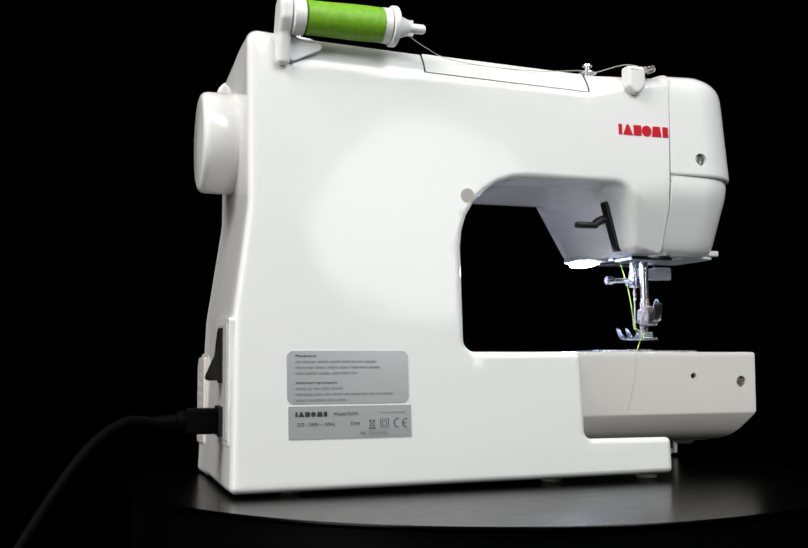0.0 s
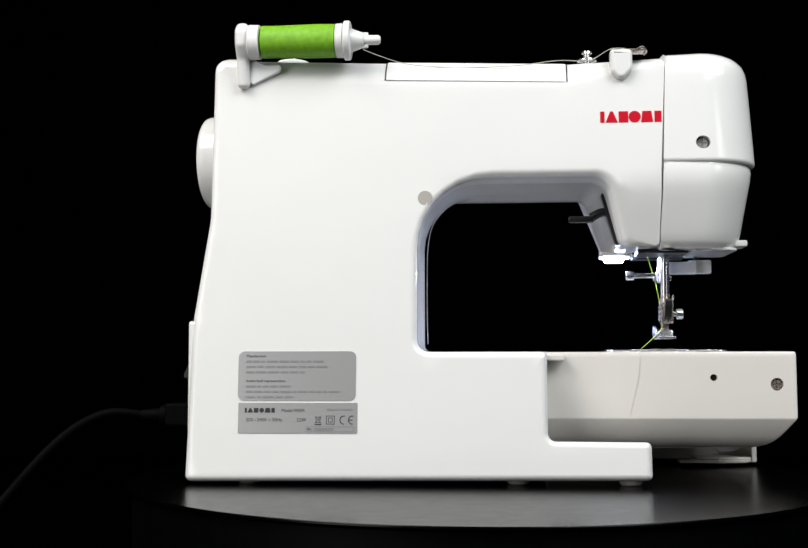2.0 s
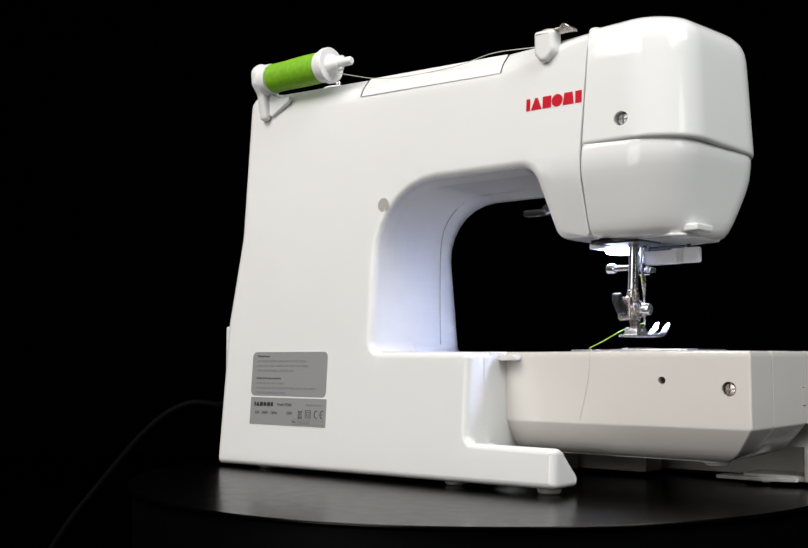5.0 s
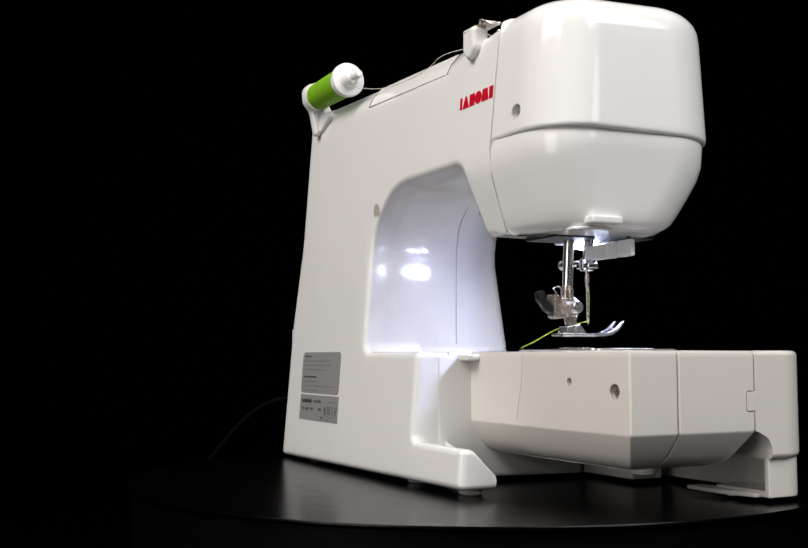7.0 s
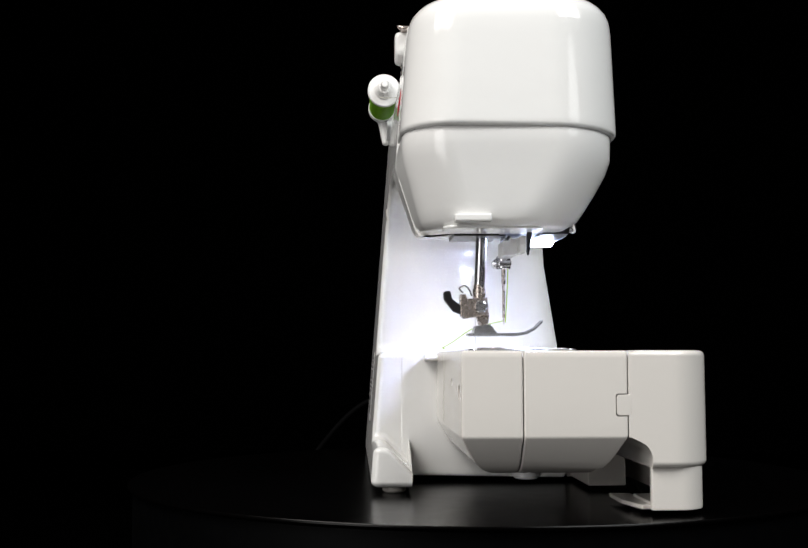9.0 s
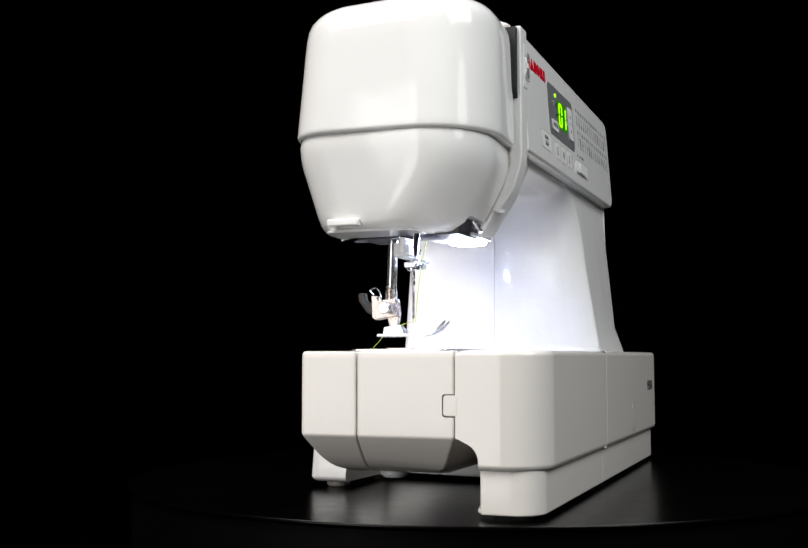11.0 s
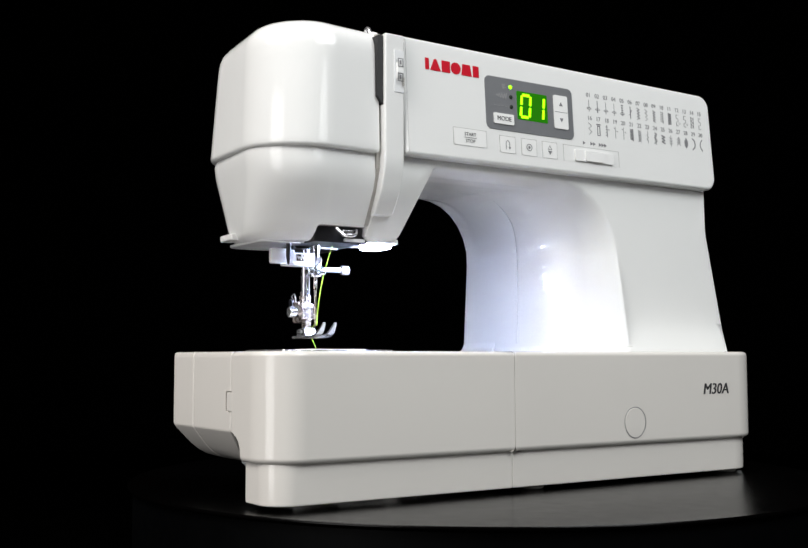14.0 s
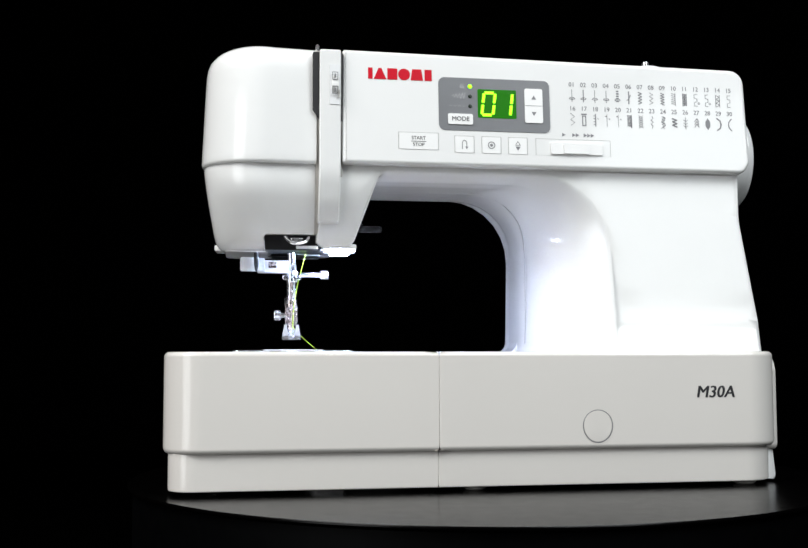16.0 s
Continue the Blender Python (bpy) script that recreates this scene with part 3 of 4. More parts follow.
printed("lock_symbol", merged(ring_print(0, 0, 2.5, 1.9), ring_print(0, 0, 1.0, 0.05)), panel_plane(-2.5, 222.4, 0.42), PRINT, b3)
b4 = key_button("needle_button", 15.6, 222.4, 12.5, 11)
printed("needle_symbol", merged(stroke([(-1.6, 0.5), (0, 3.2), (1.6, 0.5), (-1.6, 0.5)], 0.35), slab([(-1.7, -0.4, 0.05), (1.7, -0.4, 0.05), (0, -3.2, 0.05)])), panel_plane(15.6, 222.4, 0.42), PRINT, b4)
slot = printed("slider_slot", slab([(-26, -5.6, 1), (26, -5.6, 1), (26, 5.6, 1), (-26, 5.6, 1)], 0.14, 3), panel_plane(54, 222.4, 0.02), WHITE, panel)
# The slot's edge shadow, drawn as a flat grey line.
printed("slider_gap", stroke([(-26, -5.6), (-26, 5.6), (26, 5.6), (26, -5.6)], 0.3, 0.12), panel_plane(54, 222.4, 0.1), GAP, slot)
printed("slider_knob", merged(slab([(-18, -4, 1.2), (18, -4, 1.2), (18, 4, 1.2), (-18, 4, 1.2)], 1.0, 4), moved(slab([(-9, -3.6, 0.8), (9, -3.6, 0.8), (9, 3.6, 0.8), (-9, 3.6, 0.8)], 1.2, 3), Matrix.Translation((0, 0, 0.6)))), panel_plane(56, 221.6, 0.7), BUTTON, slot)
for u0, n_ in ((46.5, 1), (53.5, 2), (61.5, 3)):
    printed("speed_arrow", merged(*[slab([(k * 2.5, -1.3, 0.05), (k * 2.5 + 2.4, 0, 0.05), (k * 2.5, 1.3, 0.05)]) for k in range(n_)]), panel_plane(u0, 231.2), PRINT, panel)


def zig(n_, w, h=8.4):
    return [((w if i % 2 else -w) / 2, h / 2 - h * i / n_) for i in range(n_ + 1)]


def stitch(i):
    """The printed stitch picture for one number, about 8 mm high."""
    L = [(0, 4.2), (0, -4.2)]
    loop = [(0.4, -1.2), (1.7, -1.6), (1.9, -2.2), (0, -2.6), (-1.9, -2.2), (-1.7, -1.6), (-0.5, -1.3)]
    if i in (1, 2, 3, 4):
        return merged(stroke(L, 0.6 if i == 2 else 0.3), stroke(loop, 0.35))
    if i == 5:
        return merged(*[bar(-0.9, 0.9, 3.6 - k * 1.7, 4.6 - k * 1.7) for k in range(5)], stroke(loop, 0.35))
    if i == 6:
        return merged(stroke(L, 0.7), stroke([(0, 1), (1.4, 1.8), (0, -1), (-1.4, -2)], 0.4))
    if i in (7, 8, 9, 16):
        out = stroke(zig({7: 8, 8: 6, 9: 9, 16: 4}[i], {16: 2.8}.get(i, 2.6)), 0.5 if i in (7, 9) else 0.25)
        return out
    if i in (10, 21):
        return merged(stroke([(1.2, 4.2), (1.2, -4.2)], 0.35 if i == 10 else 0.8), *[stroke([(1.2, 3.6 - k * (1.4 if i == 10 else 0.9)), (-1.5, 4.2 - k * (1.4 if i == 10 else 0.9))], 0.35 if i == 10 else 0.5) for k in range(6 if i == 10 else 9)])
    if i in (11, 14):
        return merged(stroke([(-1.4, 4.2), (-1.4, -4.2)], 0.35), stroke([(1.4, 4.2), (1.4, -4.2)], 0.35), stroke(zig(12 if i == 11 else 6, 2.6), 0.6 if i == 11 else 0.35))
    if i in (12, 13, 15):
        p = [(1.2, 4.2), (-1, 4), (-1, 1.6), (1, 1), (1, -1), (-1, -1.6), (-1, -4), (1.2, -4.2)]
        out = stroke(p, 0.3)
        return out if i == 15 else merged(out, ring_print(2.2, -2.2, 0.8, 0.45, n=12))
    if i == 17:
        return merged(stroke([(-1.1, 2.6), (1.1, 2.6), (1.1, -4), (-1.1, -4), (-1.1, 2.6)], 0.6), bar(-2, 2, 3.4, 4.3))
    if i in (18, 19, 20):
        return merged(stroke(L, 0.6 if i == 18 else 0.25), *[stroke([(0, 3 - k * 2), (-1.2, 3 - k * 2)], 0.5) for k in range(4 if i == 18 else 1)], stroke([(1.4, 1.4), (2.2, 0.8)], 0.4))
    if i == 22:
        return merged(stroke(zig(6, 3), 0.3), stroke([(-a, b_) for a, b_ in zig(6, 3)], 0.3))
    if i == 23:
        return stroke([(0, 4.2), (0.6, 2.6), (-0.9, 1.4), (0.8, 0), (-0.9, -1.4), (0.5, -2.6), (0, -4.2)], 0.35)
    if i == 24:
        return merged(stroke(zig(9, 2), 0.35), stroke([(1.5 * math.sin(k), 4.2 - k * 0.76) for k in range(12)], 0.35))
    if i == 25:
        return stroke([(-1.5, 3), (1.6, 2), (-1.4, 0.8), (1.6, -0.4), (-1.4, -1.6), (1.6, -2.8)], 0.95)
    if i == 26:
        return merged(stroke(L, 0.3), *[stroke([(-1.5, 2.4 - k * 2), (0, 1.2 - k * 2), (1.5, 2.4 - k * 2)], 0.35) for k in range(3)])
    if i == 27:
        return merged(*[stroke([(-1.6, 1.4 - k * 1.9), (0.2, 3.6 - k * 1.9), (1.6, 1.4 - k * 1.9)], 0.5) for k in range(3)])
    if i == 28:
        return slab([(0, 4.2, 0.1), (1.7, 1.6, 1.5), (1.7, -1.6, 1.5), (0, -4.2, 0.1), (-1.7, -1.6, 1.5), (-1.7, 1.6, 1.5)], 0.16, 4)
    if i == 29:
        return stroke([(-1.3, 4.2), (1, 2.6), (1.6, 0), (1, -2.6), (-1.3, -4.2)], 0.9)
    return stroke([(1.3, 4.2), (-0.6, 2), (-1, 0), (-0.6, -2), (1.3, -4.2)], 0.7)


chart = printed("stitch_chart", slab([(-62, -19, 1), (62, -19, 1), (62, 19, 1), (-62, 19, 1)], 0.04, 2), panel_plane(110.5, 251.6, 0.0), WHITE, panel, "grey printed chart of thirty numbered stitches")
for i in range(1, 31):
    u = 54.2 + ((i - 1) % 15) * 8.06
    zt = 266.2 if i <= 15 else 249.6
    printed("stitch_number", glyphs("%02d" % i, 3.1), panel_plane(u, zt, 0.14), PRINT, chart)
    printed("stitch_picture", stitch(i), panel_plane(u, zt - 7.6, 0.14), PRINT, chart)

# ---------------------------------------------------------------- head details
strip = part("thread_strip", prism([(-69.5, 282.5, 1.2), (-69.5, 200, 45), (-64, 182, 30), (-55.5, 171, 4), (-42, 169, 1), (-42, 282.5, 1)], -116.6, -102.6, "x", 1.2, 3, 6), WHITE, machine)
part("dial_window", box(-110.2, -103.2, -70.0, -69.3, 246, 272.5, 0.2, "y", 0.6), CLEAR, strip)
dial = part("tension_dial", lathe([(0.02, -2.4), (12.4, -2.4), (12.8, -2), (12.8, 2), (12.4, 2.4), (0.02, 2.4)], (-106.4, -58.6, 259.2), "x", 48), BUTTON, strip)
for k in range(5):
    part("dial_ridge", box(-104.6, -103.6, -71.6, -70.4, 250.4 + k * 1.1, 251.0 + k * 1.1, 0.1, "y"), SHADE, dial)
for z_ in (264.5, 255.3):
    part("dial_number", merged(*[box(a, b, -71.7, -71.3, z_ + c_, z_ + d_, 0.05, "y") for a, b, c_, d_ in ((-108.6, -108.2, -2.6, 2.6), (-105.2, -104.8, -2.6, 2.6), (-108.6, -104.8, 2.2, 2.6), (-108.6, -104.8, -2.6, -2.2), (-107.2, -106.2, -1.3, 1.3))]), PRINT, dial)
# Grey and black fillings painted as the shade inside the slot.
part("thread_slot", prism([(-63, 283, 1), (-63, 199, 12), (-58, 184, 12), (-47, 164, 2), (-30, 164, 1), (-30, 283, 1)], -118.6, -116.2, "x", 0, 1, 5), SHADE, machine)
part("slot_opening", prism([(-120.8, 243, 0.6), (-116, 236.5, 0.6), (-116, 281, 0.6), (-120.8, 281, 0.6)], -67.2, -60, "y", 0, 1, 2), DARK, machine)
part("take_up_lever", tube([(-117, -52, 262), (-117, -55, 278), (-117, -50, 288.5), (-117, -46, 290), (-117, -44, 286)], 1.3), CHROME, machine)
# Gap's shade put in as strips, black above and grey below.
part("panel_gap", box(-102.7, -101.2, -66, -50, 236, 281, 0.1), DARK, machine)
part("panel_gap", box(-102.7, -101.2, -65, -50, 200, 237, 0.1), SHADE, machine)
screw = part("cover_screw", carved(lathe([(0.02, 45.5), (3.8, 45.5), (4.0, 54.5), (3.2, 56.2), (0.02, 56.6)], (-153.5, 0, 223.5), "y", 24), box(-156.5, -150.5, 55.2, 60, 223, 224, 0, "z"), box(-154, -153, 55.2, 60, 220.5, 226.5, 0, "z")), SILVER, machine)
part("arm_screw", carved(lathe([(0.02, 25), (3.6, 25), (3.8, 28), (3.0, 29.4), (0.02, 29.7)], (-200.9, 0, 64), "y", 24), box(-203.7, -198.2, 28.6, 33, 63.5, 64.5, 0), box(-201.4, -200.4, 28.6, 33, 61, 67, 0)), STEEL, machine)
# Near-black filling added in the small hole for its shade.
part("hole_plug", lathe([(0.02, 18.5), (2.25, 18.5), (2.25, 27), (0.02, 27)], (-161.2, 0, 68.5), "y", 16), DARK, machine)
# seam where the rear and front shells of the column meet
part("shell_seam", tube([(33.7, -5, 92), (34.2, -5.2, 110), (34.2, -5.4, 140), (33.5, -5.6, 162), (29.8, -5.8, 178), (20, -6, 190), (8, -6, 197), (-6, -6, 199), (-40, -6, 199.2)], 0.3, 6), GAP, machine)

# head underside
part("needle_bay", merged(box(-151, -112, -30, 0, 154.6, 158, 0.8), box(-148, -114, -1, 26, 153.2, 156, 0.6), box(-151.6, -114, -42, -26.5, 153.6, 163.2, 0.6)), BLACK, machine)
part("bay_guide", merged(tube([(-138, -45, 162), (-134, -47, 158), (-129, -47, 157.4), (-124, -45, 159), (-122, -42, 162)], 1.0), box(-134, -126, -46, -42, 158.4, 161.2, 0.5)), CHROME, machine)
part("bay_plate", box(-131, -116.5, -44.5, -42.2, 154.4, 156.4, 0.4), CLEAR, machine)
part("face_lip", prism([(-178, -20, 6), (-150, -22, 4), (-150, 34, 4), (-178, 38, 8)], 154.0, 155.8, "z", 0.7, 2, 5), WHITE, machine)
part("thread_cutter", prism([(-185.5, 10, 1.5), (-176, 10, 1), (-176, 31, 1), (-184.5, 31, 1.5)], 157, 161.2, "z", 1.0, 3, 4), WHITE, machine)
part("lamp_lens", prism([(-109, -41, 2), (-94, -40, 3), (-94, -20, 3), (-108, -20, 2)], 151.8, 156.5, "z", 1.8, 3, 4), LAMP, machine, "glowing white lamp lens")
part("lamp_frame", prism([(-114, -44.5, 2), (-90, -42, 3), (-89, -8, 3), (-112, -8, 2)], 154.6, 158, "z", 0.8, 2, 4), WHITE, machine)
part("thread_guide_plate", box(-140, -114, -38, -28, 155.6, 157.4, 0.6), CHROME, machine)

# presser lever
part("lever_slot", prism([(-98.2, 158, 1.5), (-105, 158, 1.5), (-97, 194, 1.5), (-88.2, 194, 1.5)], 26.5, 35.5, "y", 0.3, 1, 3), BLACK, machine)
lever = merged(tube([(-97, 31, 180), (-89, 31, 181), (-82, 30.5, 177.5)], 3.1, 10), box(-84, -66.5, 27.2, 34, 174.2, 178.6, 1.4, "x", 1.6))
part("presser_lever", lever, BLACK, machine, "black presser foot lever")

# ---------------------------------------------------------------- needle and presser foot
part("presser_bar", lathe([(0.02, 117), (3.2, 117), (3.2, 160), (0.02, 160)], (-133.5, 9.6, 0), "z", 20), CHROME, machine)
part("needle_bar", lathe([(0.02, 137), (2.7, 137), (3.0, 138), (3.0, 160), (0.02, 160)], (-133.2, -5.4, 0), "z", 20), CHROME, machine)
clamp = part("needle_clamp", merged(lathe([(0.02, 134.6), (3.8, 134.6), (4.4, 135.4), (4.4, 141.6), (3.8, 142.4), (0.02, 142.4)], (-133.2, -5.4, 0), "z", 20), box(-140, -127, -9.4, -1.6, 136, 139.5, 0.8)), CHROME, machine)
part("clamp_screw", merged(lathe([(0.02, -128), (1.8, -128), (1.8, -114), (3.0, -113.6), (3.2, -113), (3.2, -108.6), (2.8, -108), (0.02, -108)], (0, -4.4, 139.8), "x", 18)), CHROME, clamp)
part("clamp_hook", tube([(-134, -8.5, 141), (-134, -10, 145), (-132, -10, 147), (-130.5, -9, 145), (-130.8, -8, 141)], 0.55, 6), CHROME, clamp)
part("needle", lathe([(0.02, 101.5), (0.35, 104), (0.8, 106), (0.8, 124), (1.25, 127), (1.25, 136), (0.02, 136)], (-133.2, -5.4, 0), "z", 12), STEEL, machine)
threader = part("needle_threader", box(-168.5, -155.6, -14, -10.2, 141.4, 151.2, 0.9, "y", 1.2), CLEAR, machine, "milky white plastic needle threader")
part("threader_arm", merged(box(-157, -135.5, -10.2, -1.8, 140.8, 149.4, 0.8, "y"), box(-157.4, -152, -14, -5.6, 141.6, 150.6, 0.6)), CLEAR, threader)
part("threader_clip", box(-149.5, -144, -11.2, -9.8, 143.8, 148.4, 0.4, "y"), STEEL, threader)
part("threader_pin", lathe([(0.02, 140.6), (0.7, 141.4), (1.6, 146), (1.6, 160), (0.02, 160)], (-157.6, -16.5, 0), "z", 14), BLACK, threader, "black threader pin")

holder = part("foot_holder", merged(prism([(2.5, 108, 0.8), (17.5, 105.6, 0.8), (19.5, 107, 0.8), (20, 120.2, 0.6), (16.5, 120.2, 0.5), (15.5, 117.6, 0.5), (12, 117.6, 0.5), (3.5, 118.4, 0.8)], -135.8, -127.2, "x", 0.6, 2, 3), prism([(2, 108, 0.6), (10, 107, 0.6), (7.5, 98.6, 0.6), (3.5, 98.6, 0.6)], -133.6, -129.4, "x", 0.5, 2, 3), lathe([(3.9, 116), (3.9, 123), (3.3, 124), (3.3, 126)], (-131.5, 8, 0), "z", 16)), STEEL, machine)
part("holder_screw", merged(lathe([(0.02, -143.5), (3.2, -143.5), (3.7, -142.8), (3.7, -139.2), (3.0, -138.8), (1.8, -138.6), (1.8, -135), (0.02, -135)], (0, 8.2, 112.6), "x", 18)), CHROME, holder)
part("release_lever", prism([(19, 108, 1), (24, 110, 1.5), (29.5, 117, 2), (30, 122, 1.5), (25.5, 122.5, 1.5), (24.5, 117.5, 2), (19, 113.5, 1)], -134.2, -129.2, "x", 0.8, 2, 4), BLACK, holder, "black foot release lever")
part("spring_wire", tube([(-135.5, 18, 121), (-135.8, 20.5, 123.6), (-135.8, 17, 125), (-135.8, 14.5, 122.8), (-135.6, 13, 119)], 0.5, 6), CHROME, holder)
foot = part("presser_foot", merged(box(-138, -125.2, -9, 16.5, 98.6, 100.4, 0.6), prism([(-2, 100, 0.6), (13.5, 100, 0.8), (12.4, 104.6, 1.2), (2.5, 105.8, 1.5)], -136.2, -127, "x", 0.8, 2, 3), lathe([(0.02, -136.8), (1.0, -136.8), (1.0, -126.2), (0.02, -126.2)], (0, 5.6, 103), "x", 10)), PLATED, machine)
for nm, x0, x1 in (("foot_toe", -138, -133.2), ("foot_toe", -130, -125.2)):
    rings = []
    for y_, z_, k in ((-7, 99.5, 0), (-13, 99.6, 0), (-19, 100.6, 0.15), (-24, 103.2, 0.5), (-28.5, 107.4, 1.4)):
        rings.append([(x0 + k, y_, z_ - 0.9), (x1 - k, y_, z_ - 0.9), (x1 - k, y_ - 0.3, z_ + 0.9), (x0 + k, y_ - 0.3, z_ + 0.9)])
    part(nm, loft(rings), PLATED, foot)

for ob in (holder, *holder.children):
    ob.data.transform(Matrix.Translation((-0.002, 0.0015, -0.0005)))
for ob in (foot, *foot.children):
    ob.data.transform(Matrix.Translation((-0.002, 0.0005, -0.0038)))

# needle plate and bobbin cover on the bed
part("needle_plate", prism([(-172, -40, 5), (-92, -40, 5), (-92, 22, 5), (-172, 22, 5)], 85.8, 87.2, "z", 0.5, 2, 4), CHROME, machine)
part("bobbin_cover", prism([(-152, -38, 2), (-112, -38, 2), (-112, -12, 2), (-152, -12, 2)], 86.6, 87.7, "z", 0.3, 2, 3), CLEAR, machine)
part("feed_dogs", merged(*[box(x, x + 1.6, -4, 12, 86.8, 88.2, 0.2) for x in (-138.5, -135.8, -129.2, -126.5)]), STEEL, machine)
part("arm_tab", box(-62.5, -49.5, 30.4, 40, 80, 84.2, 1.2, "y", 1.4), WARM, machine)

# ---------------------------------------------------------------- base details
printed("model_number", merged(*[moved(glyphs("M30A", 7.6, 0.18), Matrix.Translation((k * 0.26, 0, k * 0.02))) for k in (-1, 0, 1)]), front_plane(134.3, 59.9), INK, machine, "black italic model number")
printed("cap_groove", ring_print(0, 0, 9.8, 9.3, n=48), front_plane(55.7, 39.8, -107, 0.12), PRINT, machine)
part("round_cap", lathe([(0.02, -107.25), (9.0, -107.25), (9.3, -107), (9.3, -104), (0.02, -104)], (55.7, 0, 39.8), "y", 48), WARM, machine)
for x, y_ in ((146, 60), (-31, 60), (-103, 62), (160, -92), (-20, -92)):
    part("rubber_foot", lathe([(0.02, 0.2), (6, 0.2), (7.2, 1.2), (7.4, 3), (7.4, 5.5), (0.02, 5.5)], (x, y_, 0), "z", 28), SHADE, machine)
part("arm_foot", lathe([(0.02, 16.2), (6, 16.2), (6.8, 16.8), (7, 17.6), (8.4, 18), (8.4, 20.8), (0.02, 20.8)], (-176, -9, 0), "z", 28), CLEAR, machine)
part("floor_tab", box(-186, -180, -72, -67, 1.6, 5, 0.6), WARM, machine)

# right side: switch panel, socket, vents
side = part("switch_panel", prism([(9, 29, 2), (68, 29, 2), (68, 106.5, 2), (9, 108, 2)], 180, 186.2, "x", 1.0, 3, 4), WHITE, machine)
part("panel_recess", box(186.0, 186.6, 20, 62, 33, 103, 0.2, "x", 1), WARM, side)
sw = part("rocker_switch", merged(box(186.2, 188, 32, 47, 67, 101, 0.5, "x", 0.8), prism([(186.5, 99, 0.4), (188.5, 99, 0.4), (190, 84, 1), (196, 70.5, 1), (195, 68.5, 0.6), (186.5, 68.5, 0.4)], 33.5, 45.5, "y", 0.5, 2, 3)), BLACK, side, "black rocker switch")
part("power_socket", box(186.2, 189, 30, 50, 34.5, 53, 0.6, "x", 1.5), BLACK, side)
grille_holes = [box(182, 190, y_ - 2.6, y_ + 2.6, 28.5 + k * 6.9, 31.9 + k * 6.9, 0.2, "x") for k in range(7) for y_ in (-80, -69.5)]
grille = part("vent_grille", carved(prism([(-88, 23, 4), (-58, 23, 3), (-58, 83, 3), (-84, 83, 8), (-88, 74, 6)], 176, 186.6, "x", 1.6, 3, 4), *grille_holes), WARM, machine)
# Near-black boxes added in the grille's holes to darken their depth.
for k in range(7):
    for y_ in (-80, -69.5):
        part("vent_slot", box(182.0, 185.0, y_ - 2.5, y_ + 2.5, 28.6 + k * 6.9, 31.8 + k * 6.9, 0.1, "x"), DARK, grille)

# ---------------------------------------------------------------- top: lid, spool pin, guides
rings = []
for x, zt in ((55.6, 283.9), (54.5, 283.9), (-64.6, 280.4), (-65.6, 280.4)):
    e = 0.4 if x in (55.6, -65.6) else 0.0
    rings.append([(x, 56.6 - e, zt - 14), (x, 53.6 - e, zt - 7.6), (x, 47.0 - e, zt + 0.5 - e), (x, 40, zt + 0.7 - e), (x, -30, zt - 2), (x, -30, zt - 6), (x, 40, zt - 8), (x, 50, zt - 14)])
part("top_lid", loft(rings), WHITE, machine)
# Thin dark strips painted as the shade of the lid's end grooves.
for x, zt in ((55.7, 283.9), (-66.5, 280.4)):
    part("lid_gap", prism([(56.5, zt - 14, 0), (53.4, zt - 7.5, 0), (47, zt + 0.3, 0), (30, zt + 0.3, 0), (30, zt - 8, 0), (50, zt - 14, 0)], x, x + 0.75, "x", 0, 1, 1), DARK, machine)
bracket = part("spool_bracket", prism([(50, 272, 2), (59, 264.5, 3), (62.5, 266, 3), (66, 284, 8), (72, 292, 6), (73, 303, 7), (66, 309.5, 6), (55, 306, 7), (52, 296, 8), (46, 284, 4)], 148.2, 156.8, "x", 3.2, 4, 6), WHITE, machine)
part("bracket_brace", prism([(150, 287, 2), (150, 270, 2), (146, 267.5, 2), (127, 277, 3), (127, 281.5, 2), (138, 281.5, 3)], 55.5, 59.5, "y", 1.2, 3, 4), CLEAR, machine)
part("spool_pin", merged(lathe([(0.02, 50 + 8.6), (2.2, 58.8), (3.2, 60.2), (3.3, 72), (4.2, 73), (4.2, 76), (3.4, 78), (3.4, 150), (0.02, 150)], (0, 63, 295.8), "x", 24)), BUTTON, machine)
cap = part("spool_cap", merged(lathe([(4.0, 70), (5.2, 71), (8.0, 78.4), (12.6, 79), (13.2, 79.8), (13.2, 82.6), (12.6, 83.2), (4.0, 83.2)], (0, 63, 295.8), "x", 40), box(67, 79, 61.8, 64.2, 290.5, 301, 0.5, "x")), BUTTON, machine)
guide = part("thread_guide", prism([(-94.5, 272, 4), (-94.5, 287, 2), (-109, 287, 3), (-109.5, 273, 7), (-101.5, 264.5, 9)], 50, 61.5, "y", 3.0, 4, 7), WHITE, machine)
part("guide_clip", merged(box(-118, -100, 47, 58, 286.4, 287.6, 0.3), tube([(-112, 58, 287), (-116, 60, 288), (-119, 56, 286), (-118, 48, 286)], 0.6, 6)), STEEL, guide)
disc = part("tension_disc", merged(lathe([(0.02, 278), (2.5, 278), (2.5, 284), (6.5, 284.8), (6.8, 285.6), (3, 286.8), (3, 287.4), (6.8, 288.4), (6.4, 289.4), (2.5, 290), (2.5, 293.4), (3.6, 293.8), (3.4, 295), (0.02, 295.4)], (-81, 24, 0), "z", 28)), CHROME, machine)
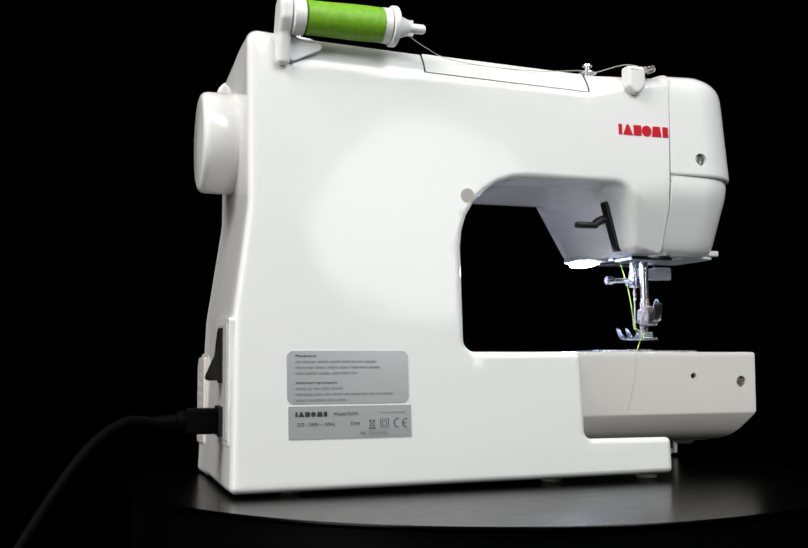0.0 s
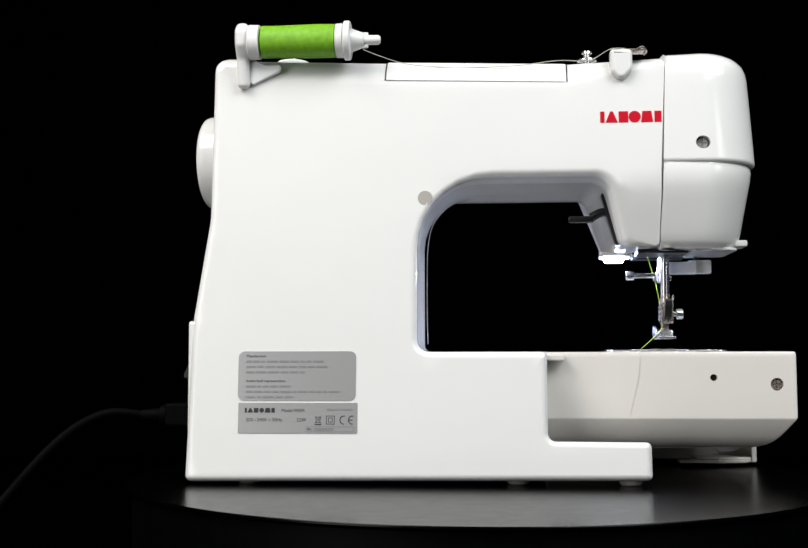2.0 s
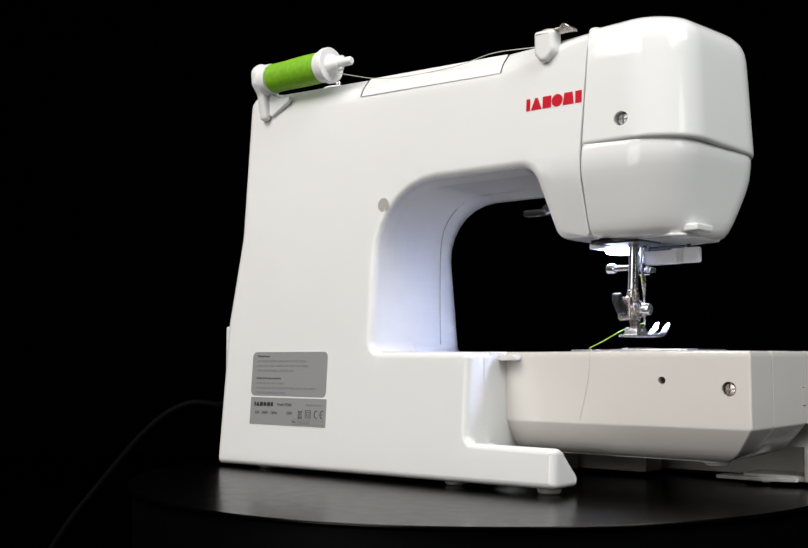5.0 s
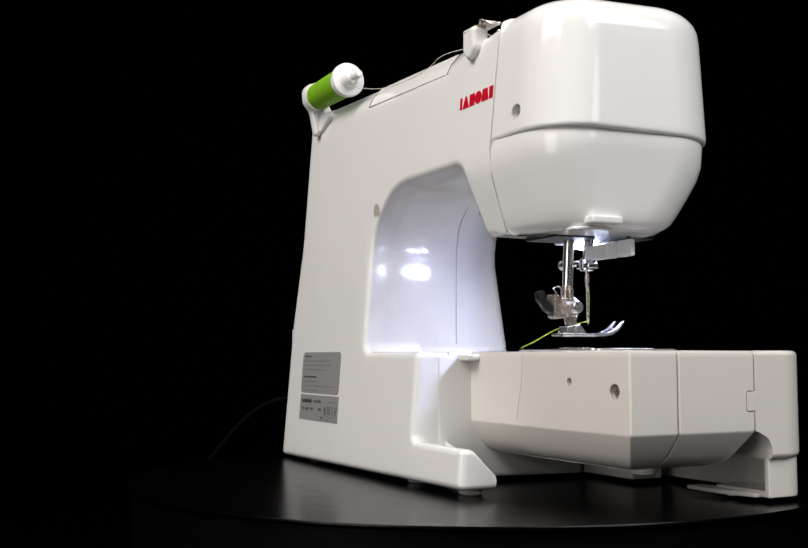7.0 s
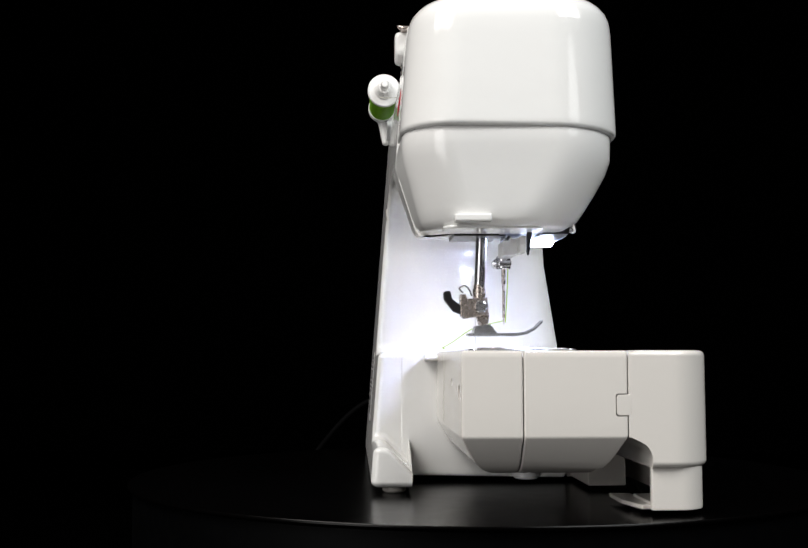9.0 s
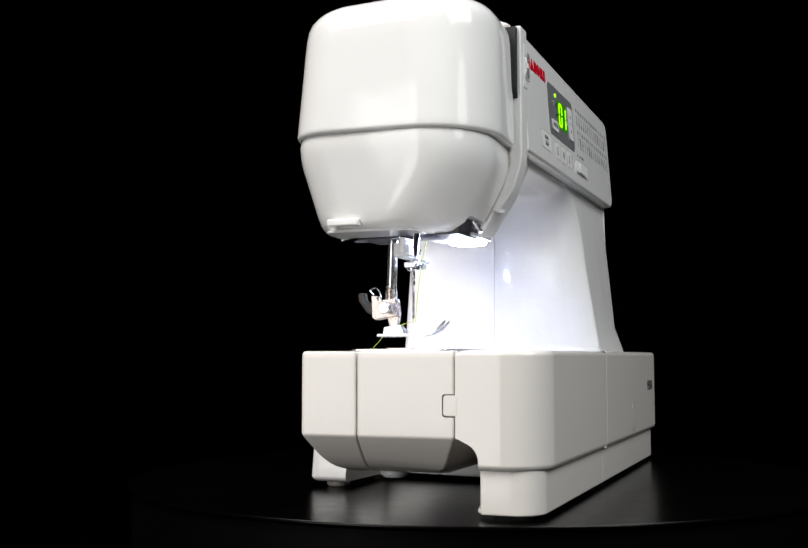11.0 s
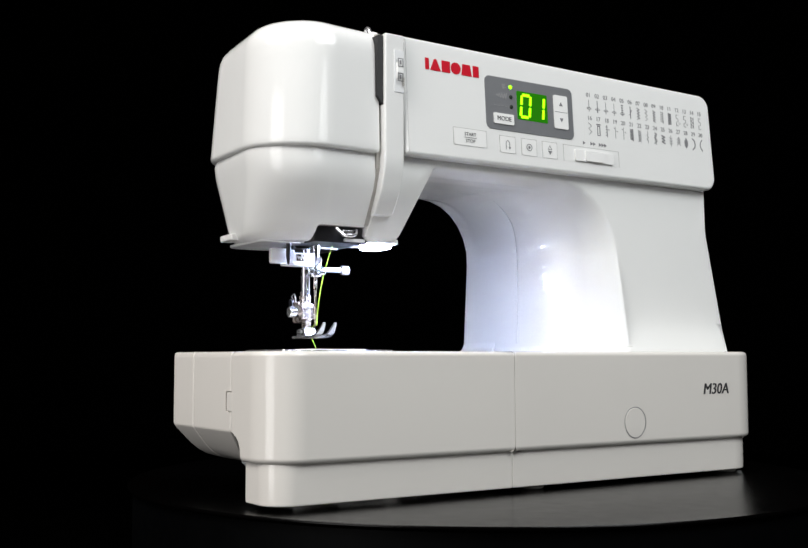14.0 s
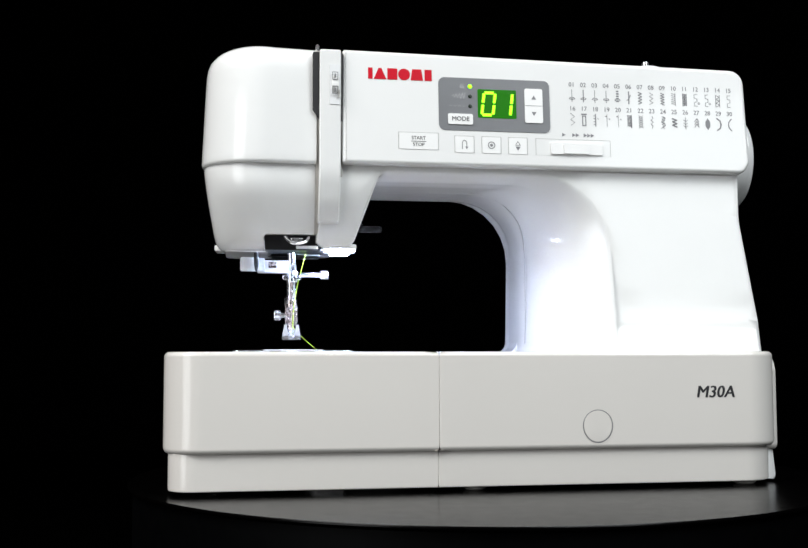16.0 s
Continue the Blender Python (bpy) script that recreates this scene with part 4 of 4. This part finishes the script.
winder = part("bobbin_winder", lathe([(0.02, 280), (4, 280), (4, 295), (11.5, 295.8), (12, 296.6), (11.5, 297.6), (5, 298.2), (4, 299.5), (0.02, 299.5)], (131, 2, 0), "z", 36), CLEAR, machine)
part("winder_spindle", lathe([(0.02, 297), (2.6, 297), (2.6, 302.4), (2.0, 303.2), (0.02, 303.2)], (131, 2, 0), "z", 18), CHROME, winder)
part("upper_thread", tube([(70, 68, 288), (58, 62, 284.5), (40, 54, 281), (10, 50, 279.5), (-30, 52, 279), (-60, 54, 281.5), (-82, 30, 287.5), (-95, 52, 289), (-105, 57, 288)], 0.26, 6), PALE, machine)
part("needle_thread", tube([(-121.8, -14, 163), (-125, -10.5, 150), (-129, -8.8, 135), (-131.8, -7.6, 118), (-132.6, -6.4, 103)], 0.34, 6), STRAND, machine)
part("needle_thread", tube([(-133, -5, 104), (-131, 4, 102), (-128, 14, 99), (-120, 24, 92), (-114, 31.6, 87.5)], 0.26, 6), STRAND, machine)
part("thread_tail", tube([(-114, 31.6, 87.5), (-112.5, 31.3, 70), (-109, 31.3, 55), (-106, 31.1, 44), (-103, 28, 36)], 0.09, 6), PALE, machine)

# ---------------------------------------------------------------- thread spool on its pin
spool = tagged(new("thread_spool"), "white plastic spool of bright green sewing thread lying on its pin", "thread spool")
part("reel", lathe([(4.2, 83.6), (10.4, 83.6), (11.4, 84), (11.4, 88.4), (10.5, 88.8), (7, 89), (7, 140), (10.8, 140.4), (11.6, 140.8), (11.8, 147.6), (11, 148.2), (4.2, 148.2)], (0, 63, 295.8), "x", 48), BUTTON, spool)
profile = [(7.2, 88.9)]
for k in range(64):
    profile += [(11.0 + 0.16 * (k % 2) + 0.25 * math.sin(k * 0.09), 89.2 + k * 0.79)]
profile += [(7.2, 140)]
part("thread_wrap", lathe(profile, (0, 63, 295.8), "x", 48), THREAD, spool, "bright green wound thread", sharp=60)
printed("reel_mark", merged(*[bar(-0.4, 0.4, -1.2 + k, -0.6 + k) for k in range(3)]), Matrix.Translation((143.5, 73.7, 297)) @ Matrix(((-1, 0, 0, 0), (0, 0, 1, 0), (0, 1, 0, 0), (0, 0, 0, 1))), PRINT, spool)

# ---------------------------------------------------------------- power cable
plug = tagged(new("power_plug"), "black moulded appliance plug in the machine's socket", "plug")
part("plug_body", prism([(32, 36, 2), (48, 36, 2), (48, 51.5, 2), (32, 51.5, 2)], 188, 208, "x", 1.6, 3, 4), CORD, plug)
part("cord_ring", lathe([(0.02, 208), (6.4, 208), (6.6, 209), (6.6, 212), (6, 213), (0.02, 213)], (0, 40, 43.6), "x", 18), CORD, plug)
part("strain_relief", lathe([(0.02, 206), (5, 206), (4.6, 214), (3.4, 226), (0.02, 226)], (0, 40, 43.6), "x", 18), CORD, plug)
view_fitted[0] = False
cable = tagged(new("power_cable"), "thin black power cord hanging from the plug into the dark", "cable")
part("cord", tube([(0, 0, 0), (27, 0, 1), (58, 0, -18), (100, 0, -66), (132, 0, -108), (170, 0, -180), (200, 0, -280), (230, 0, -415)], 2.7, 10), CORD, cable)
CORD_WAYS = [(0, 240), (2, 208), (3.5, 188), (7, 172), (9, 166), (16, 150)]


def motions():
    steps = [(t, pose(0, 0, 0, 0, 0, heading(t))) for t in range(17)]
    for thing in (turntable, machine, spool, plug):
        walk(thing, steps)
    ends = []
    for t in range(17):
        at = pose(0, 0, 0, 0, 0, heading(t)) @ Vector((0.2290, 0.0408, 0.0436))
        ends.append((t, pose(*at, 0, 0, table_of(CORD_WAYS, t))))
    walk(cable, ends)


motions()
